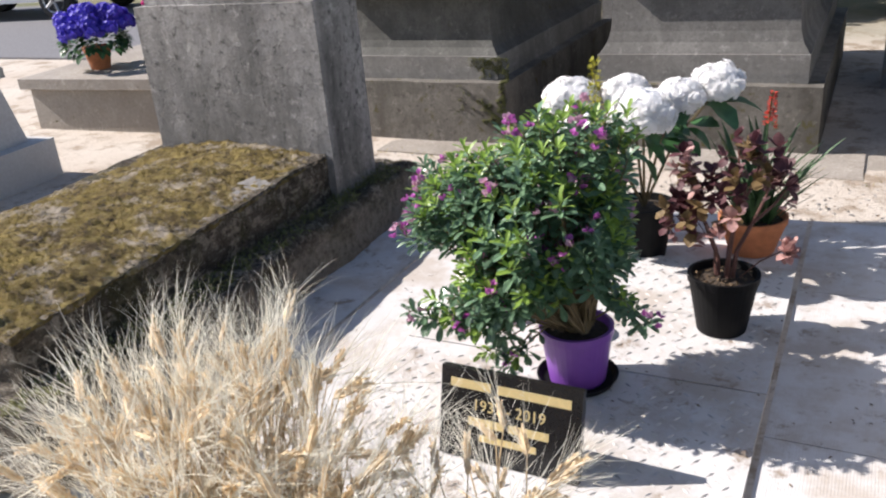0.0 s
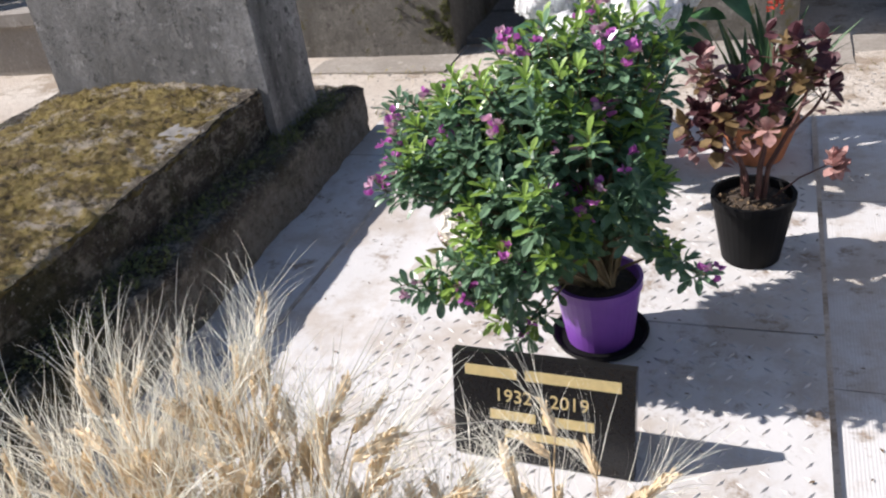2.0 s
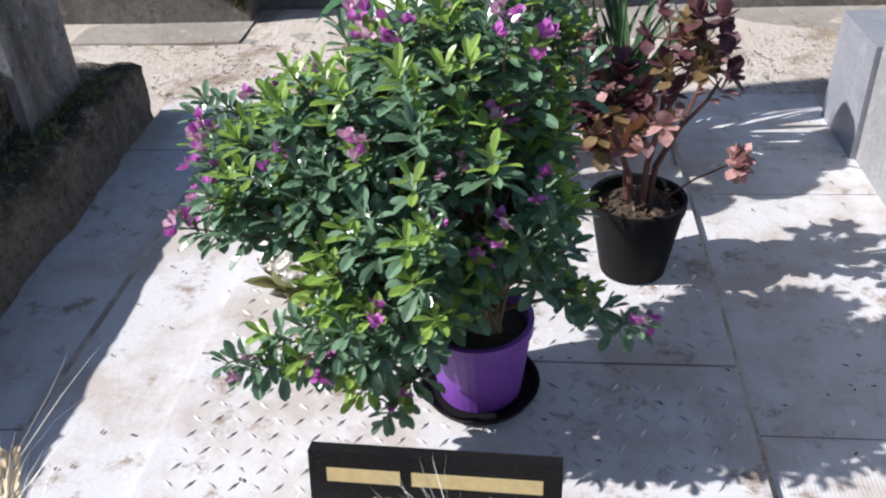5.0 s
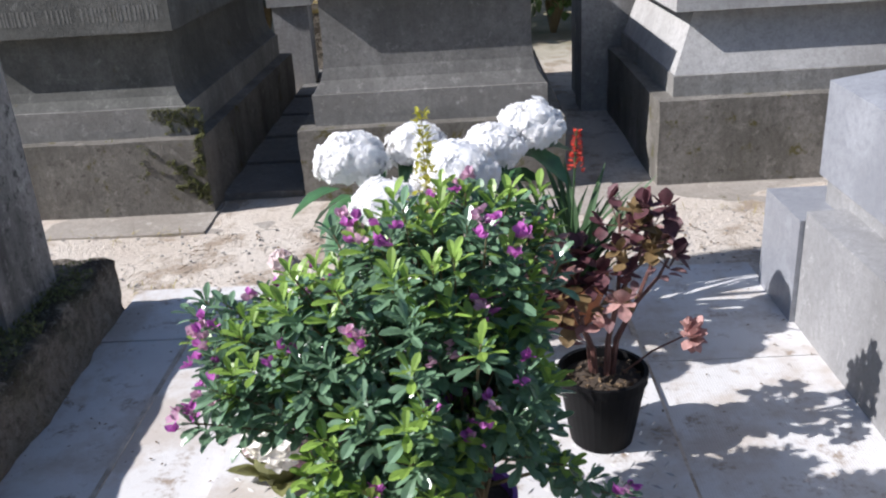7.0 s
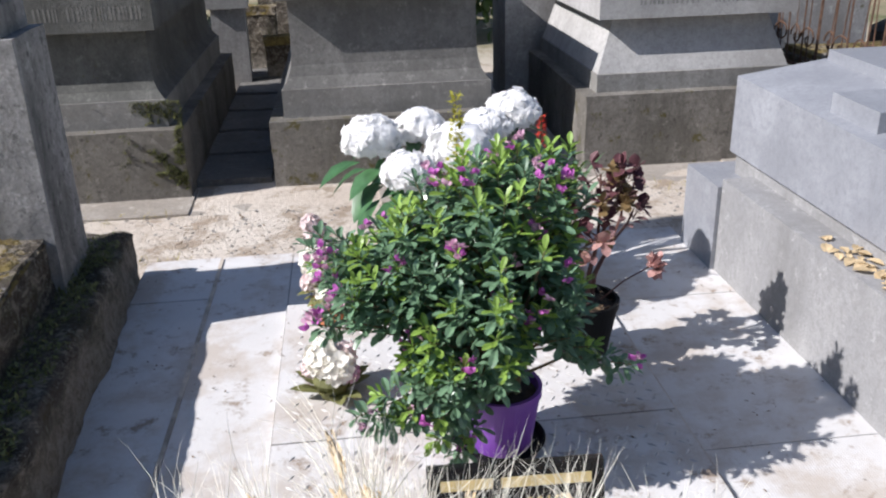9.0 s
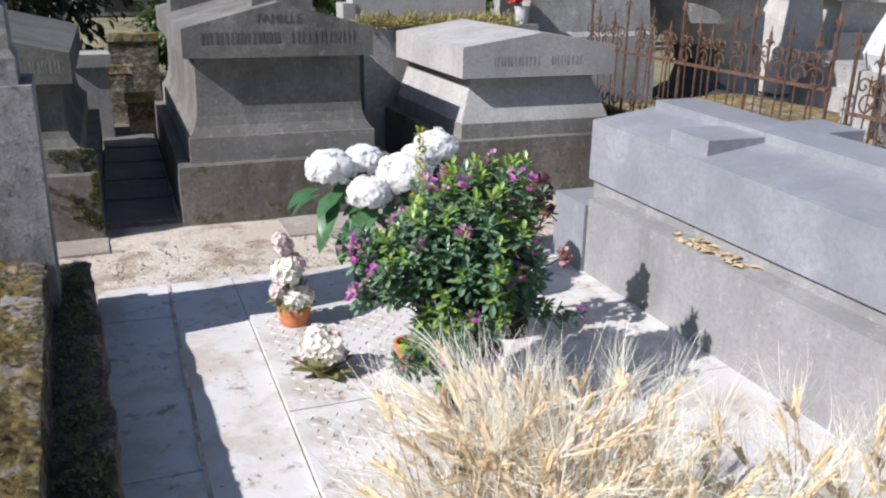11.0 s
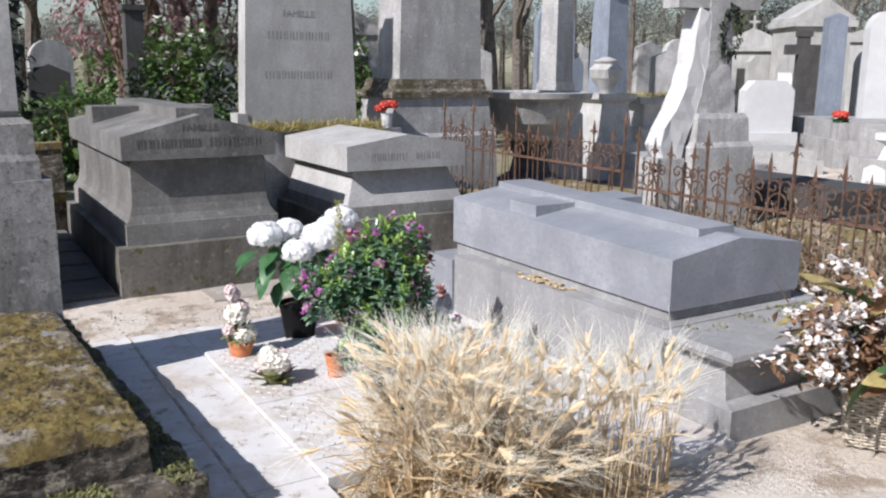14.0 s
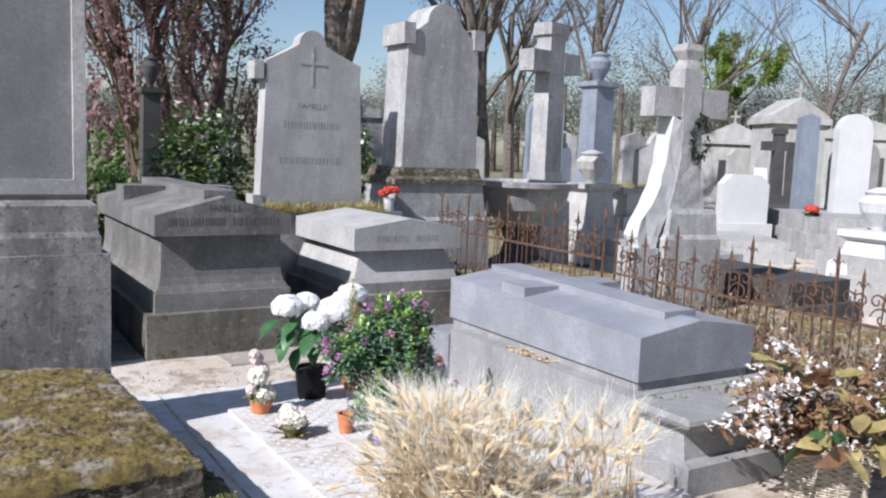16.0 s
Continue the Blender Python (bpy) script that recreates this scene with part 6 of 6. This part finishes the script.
tree("tree with young green leaves", (0.8, 30.0, 0), 11, 0.25, M_SPRING, 2200, 0.19, (0.05, 0), 4, M_BARK, 0.65, 0.3, 14)


QUAD = (np.array([(0, -0.3, 0), (0.5, -0.5, 0.1), (1, 0, 0), (0.4, 0.5, 0.05)]), [(0, 1, 2, 3)])


def far_wood():
    lv = Cloud()
    tw = bmesh.new()
    for i in range(110):
        a = radians(-12 + 84 * (i + rng.random()) / 110)
        d = rng.uniform(62, 95)
        x, y = -2 + d * math.sin(a), -2 + d * math.cos(a)
        h = rng.uniform(6, 10) * (0.65 + 0.75 * min(1, max(0, math.degrees(a) / 55)))
        tube([(x, y, 0), (x, y, h * 0.6)], [0.3, 0.15], 5, tw)
        for _ in range(3000):
            dd = rdir(-0.8, 1.0)
            s = (0.75 + 0.4 * noise.noise(dd * 2 + Vector((i, 0, 0)))) * rng.uniform(0.6, 1.05)
            lv.add(QUAD[0], QUAD[1], frame_from(rdir()), (x + dd.x * h * 0.42 * s, y + dd.y * h * 0.42 * s, h * 0.60 + dd.z * h * 0.42 * s), rng.uniform(0.08, 0.19))
    w = thing("far_wood", "distant grey-green spring wood along the skyline", "wood", kind="stuff")
    part("trunks", tw, M_BARK, w)
    lv.make("crowns", M_FARW, w)


far_wood()

# ---- beyond the mossy tomb: stepped tomb, kerb with blue flowers, road and car ----
st = thing("stepped_tomb", "pale grey stepped tomb of large smooth blocks", "tomb", (-4.30, 3.55, 0), 3.0)
part("step", block(-1.3, 0.0, -0.72, 0.0, -0.04, 0.205, 0.008), M_WHITE, st)
part("step", block(-1.3, 0.0, -2.2, -0.73, -0.04, 0.205, 0.008), M_WHITE, st)
part("body", loft([(0.205, -1.2, -0.10, -2.1, -0.10), (0.60, -1.15, -0.16, -2.05, -0.16)], 0.012), M_WHITE, st)
part("cap", loft([(0.60, -1.18, -0.12, -2.08, -0.12), (0.66, -1.18, -0.12, -2.08, -0.12), (0.80, -1.0, -0.4, -1.9, -0.4)], 0.012), M_PALE, st)
kb = thing("low_kerb_tomb", "low grey tomb with a wide weathered ledge", "tomb", (-5.5, 4.40, 0), 4.0)
part("kerb", block(0.0, 1.75, 0.0, 1.9, -0.04, 0.28, 0.015), M_EDGE, kb)
part("ledge", block(-0.05, 1.8, -0.05, 1.9, 0.284, 0.36, 0.012), M_EDGE, kb)
b1 = pot("orange plastic pot of blue flowers", "flower pot", -5.10, 4.75, 0.36, 0.07, 0.10, 0.17, M_TERRA)
bf = thing("blue_flowers", "bright blue flowers over green leaves", "flowers", (-5.10, 4.75, 0.52))
lv = Cloud()
for _ in range(260):
    d = rdir(-0.4, 0.7)
    lv.add(BROAD[0], BROAD[1], frame_from(d + 0.5 * rdir()), Vector((d.x * 0.2, d.y * 0.2, 0.03 + d.z * 0.12)), rng.uniform(0.05, 0.09))
tagged(lv.make("foliage", M_HLEAF, bf), kind="stuff")
for k in range(26):
    d = rdir(0.0, 1.0)
    floret_head(bf, (d.x * 0.26, d.y * 0.26, 0.13 + d.z * 0.14), 0.06, 26, M_BLUEFL, "blossom", 0.026)
b2_ = pot("pale pot of magenta flowers", "flower pot", -4.62, 5.0, 0.36, 0.07, 0.09, 0.16, M_PALE)
mf = thing("magenta_flowers", "magenta flowers over yellow-green leaves", "flowers", (-4.62, 5.0, 0.50))
for k in range(10):
    d = rdir(0.2, 1.0)
    floret_head(mf, (d.x * 0.13, d.y * 0.13, 0.26 + d.z * 0.08), 0.06, 26, M_MAGENTA, "blossom", 0.026)
lv = Cloud()
for _ in range(160):
    d = rdir(-0.2, 1.0)
    lv.add(BROAD[0], BROAD[1], frame_from(d + 0.5 * rdir()), Vector((d.x * 0.12, d.y * 0.12, 0.12 + d.z * 0.1)), rng.uniform(0.04, 0.08))
tagged(lv.make("foliage", M_YOUNG, mf), kind="stuff")

road = part("road", roughen(block(-40, -7.5, 6.9, 11.5, -0.06, -0.015, 0.0), 0.01, 0.6, 0), M_ASPH)
tagged(road, "grey asphalt cemetery road", "road", kind="structure")
car = thing("car", "white car parked on the cemetery road", "car", (-12.6, 9.6, -0.015), 8.0)
bd = slab_face([(-2.0, 0.28), (2.05, 0.28), (2.1, 0.55), (2.0, 0.78), (1.1, 0.92), (0.45, 1.38), (-1.2, 1.42), (-1.95, 0.95), (-2.1, 0.6)], 1.7, 0.06)
part("body", bd, M_PAINT, car)
part("side_window", slab_face([(-1.1, 0.95), (0.75, 0.95), (0.35, 1.30), (-1.05, 1.34)], 0.02, 0.0), M_GLASSD, car).location.y = -0.01
for wx in (-1.3, 1.3):
    for wy in (-0.02, 1.52):
        wh = new("wheel")
        wh.parent = car
        wh.matrix_basis = pose(wx, wy, 0.315, 90, 0, 0)
        part("tyre", turned([(0.2, -0.1), (0.29, -0.1), (0.315, -0.06), (0.315, 0.06), (0.29, 0.1), (0.2, 0.1)], 32), M_RUBBER, wh)
        rimb = turned([(0.19, 0.05), (0.2, 0.112), (0.185, 0.1), (0.05, 0.085), (0.01, 0.085)], 24)
        for k in range(5):
            tube([(0.03 * math.cos(k * 1.2566), 0.03 * math.sin(k * 1.2566), 0.1), (0.19 * math.cos(k * 1.2566), 0.19 * math.sin(k * 1.2566), 0.108)], [0.03, 0.022], 4, rimb)
        part("rim", rimb, M_ALLOY, wh)

# ---- weeds, litter and pebbles ----
cl = Cloud()
m2 = mossy.matrix_basis
for _ in range(7000):
    if rng.random() < 0.55:
        p = Vector((rng.uniform(-0.13, 0.0), rng.uniform(0.05, 2.3), 0.2))
    else:
        p = Vector((rng.uniform(-1.1, -0.02), rng.uniform(0.01, 0.12), 0.2))
    if noise.noise(p * 5) + 0.5 * noise.noise(p * 17) < -0.08:
        continue
    p.z += 0.045 * max(0.0, 1 - p.y / 1.6)
    cl.add(LEAF[0], LEAF[1], frame_from(rdir(0.1, 1.0)), p + Vector((0, 0, rng.uniform(-0.004, 0.02))), rng.uniform(0.006, 0.022))
for _ in range(1500):
    p = Vector((rng.uniform(-1.15, 0.0), rng.uniform(0.01, 0.13), 0.243))
    if noise.noise(p * 6) + 0.5 * noise.noise(p * 21) > 0.08:
        cl.add(BLADE[0], BLADE[1], frame_from(rdir(0.1, 1.0), rng.uniform(-1, 1)), p, rng.uniform(0.02, 0.06))
tagged(cl.make("weed_growth", M_WEED, mossy, "small weeds along the kerb"), kind="stuff")
cl = Cloud()
for _ in range(1100):
    x, y = rng.uniform(-1.74, 0.5), rng.uniform(1.5, 4.3)
    if 1.42 < y < 3.14 and -1.18 < x < -0.02:
        z = 0.026
    elif y < 3.7:
        z = 0.004
    else:
        z = -0.02
    if y < 3.7 and rng.random() < 0.7:
        continue
    cl.add(LEAF[0], LEAF[1], frame_from(rdir(-0.1, 0.25)), (x, y, z), rng.uniform(0.004, 0.015) if y < 3.7 else rng.uniform(0.008, 0.03))
tagged(cl.make("leaf_litter", M_CHIP), "dry leaf crumbs and twigs on the ground", "litter", kind="stuff")
cl = Cloud()
for x in np.arange(0.50, 0.60, 0.008):
    for _ in range(3):
        cl.add(BROAD[0], BROAD[1], frame_from(rdir(-0.1, 0.4)), (rng.uniform(0.52, 0.59), 2.35 + rng.uniform(-0.22, 0.22), 0.386), rng.uniform(0.03, 0.06))
tagged(cl.make("dry_leaves_on_ledge", M_STRAW), "curled dry leaves lying on the tomb ledge", "leaves", kind="stuff")
cl = Cloud()
for _ in range(420):
    x, y = rng.uniform(0.62, 1.5), 1.36 - abs(rng.gauss(0, 0.07))
    if noise.noise(Vector((x * 5, y * 5, 2))) > -0.15:
        cl.add(LEAF[0], LEAF[1], frame_from(rdir(0.1, 1.0)), (x, max(1.0, y), 0.376), rng.uniform(0.008, 0.026))
tagged(cl.make("ledge_weeds", M_WEED), "small green weeds on a granite ledge", "weeds", kind="stuff")
peb = Cloud()
ico = bmesh.new()
bmesh.ops.create_icosphere(ico, subdivisions=1, radius=1.0)
IV, IF = np.array([v.co[:] for v in ico.verts]), [tuple(v.index for v in f.verts) for f in ico.faces]
ico.free()
for _ in range(1000):
    x, y = rng.uniform(-3.2, 2.0), rng.choice((rng.uniform(3.72, 4.36), rng.uniform(3.72, 4.36), rng.uniform(-0.6, 0.8)))
    s = rng.uniform(0.003, 0.011)
    peb.add(IV * np.array((1, 0.8, 0.55)), IF, Matrix.Rotation(rng.uniform(0, 3), 3, "Z"), (x, y, -0.03), s)
tagged(peb.make("pebbles", M_PAVE), "loose pebbles on the sandy path", "pebbles", kind="stuff")
cl = Cloud()
for _ in range(900):
    x, y = rng.uniform(-3.0, 2.0), rng.choice((3.74, 4.33)) + rng.gauss(0, 0.05)
    if noise.noise(Vector((x * 2.2, y * 2, 4))) < 0.0:
        continue
    cl.add(BLADE[0], BLADE[1], frame_from(rdir(0.2, 1)), (x, y, -0.035), rng.uniform(0.02, 0.06))
tagged(cl.make("path_grass", M_DRYG), "thin dry grass along the path", "grass", kind="stuff")
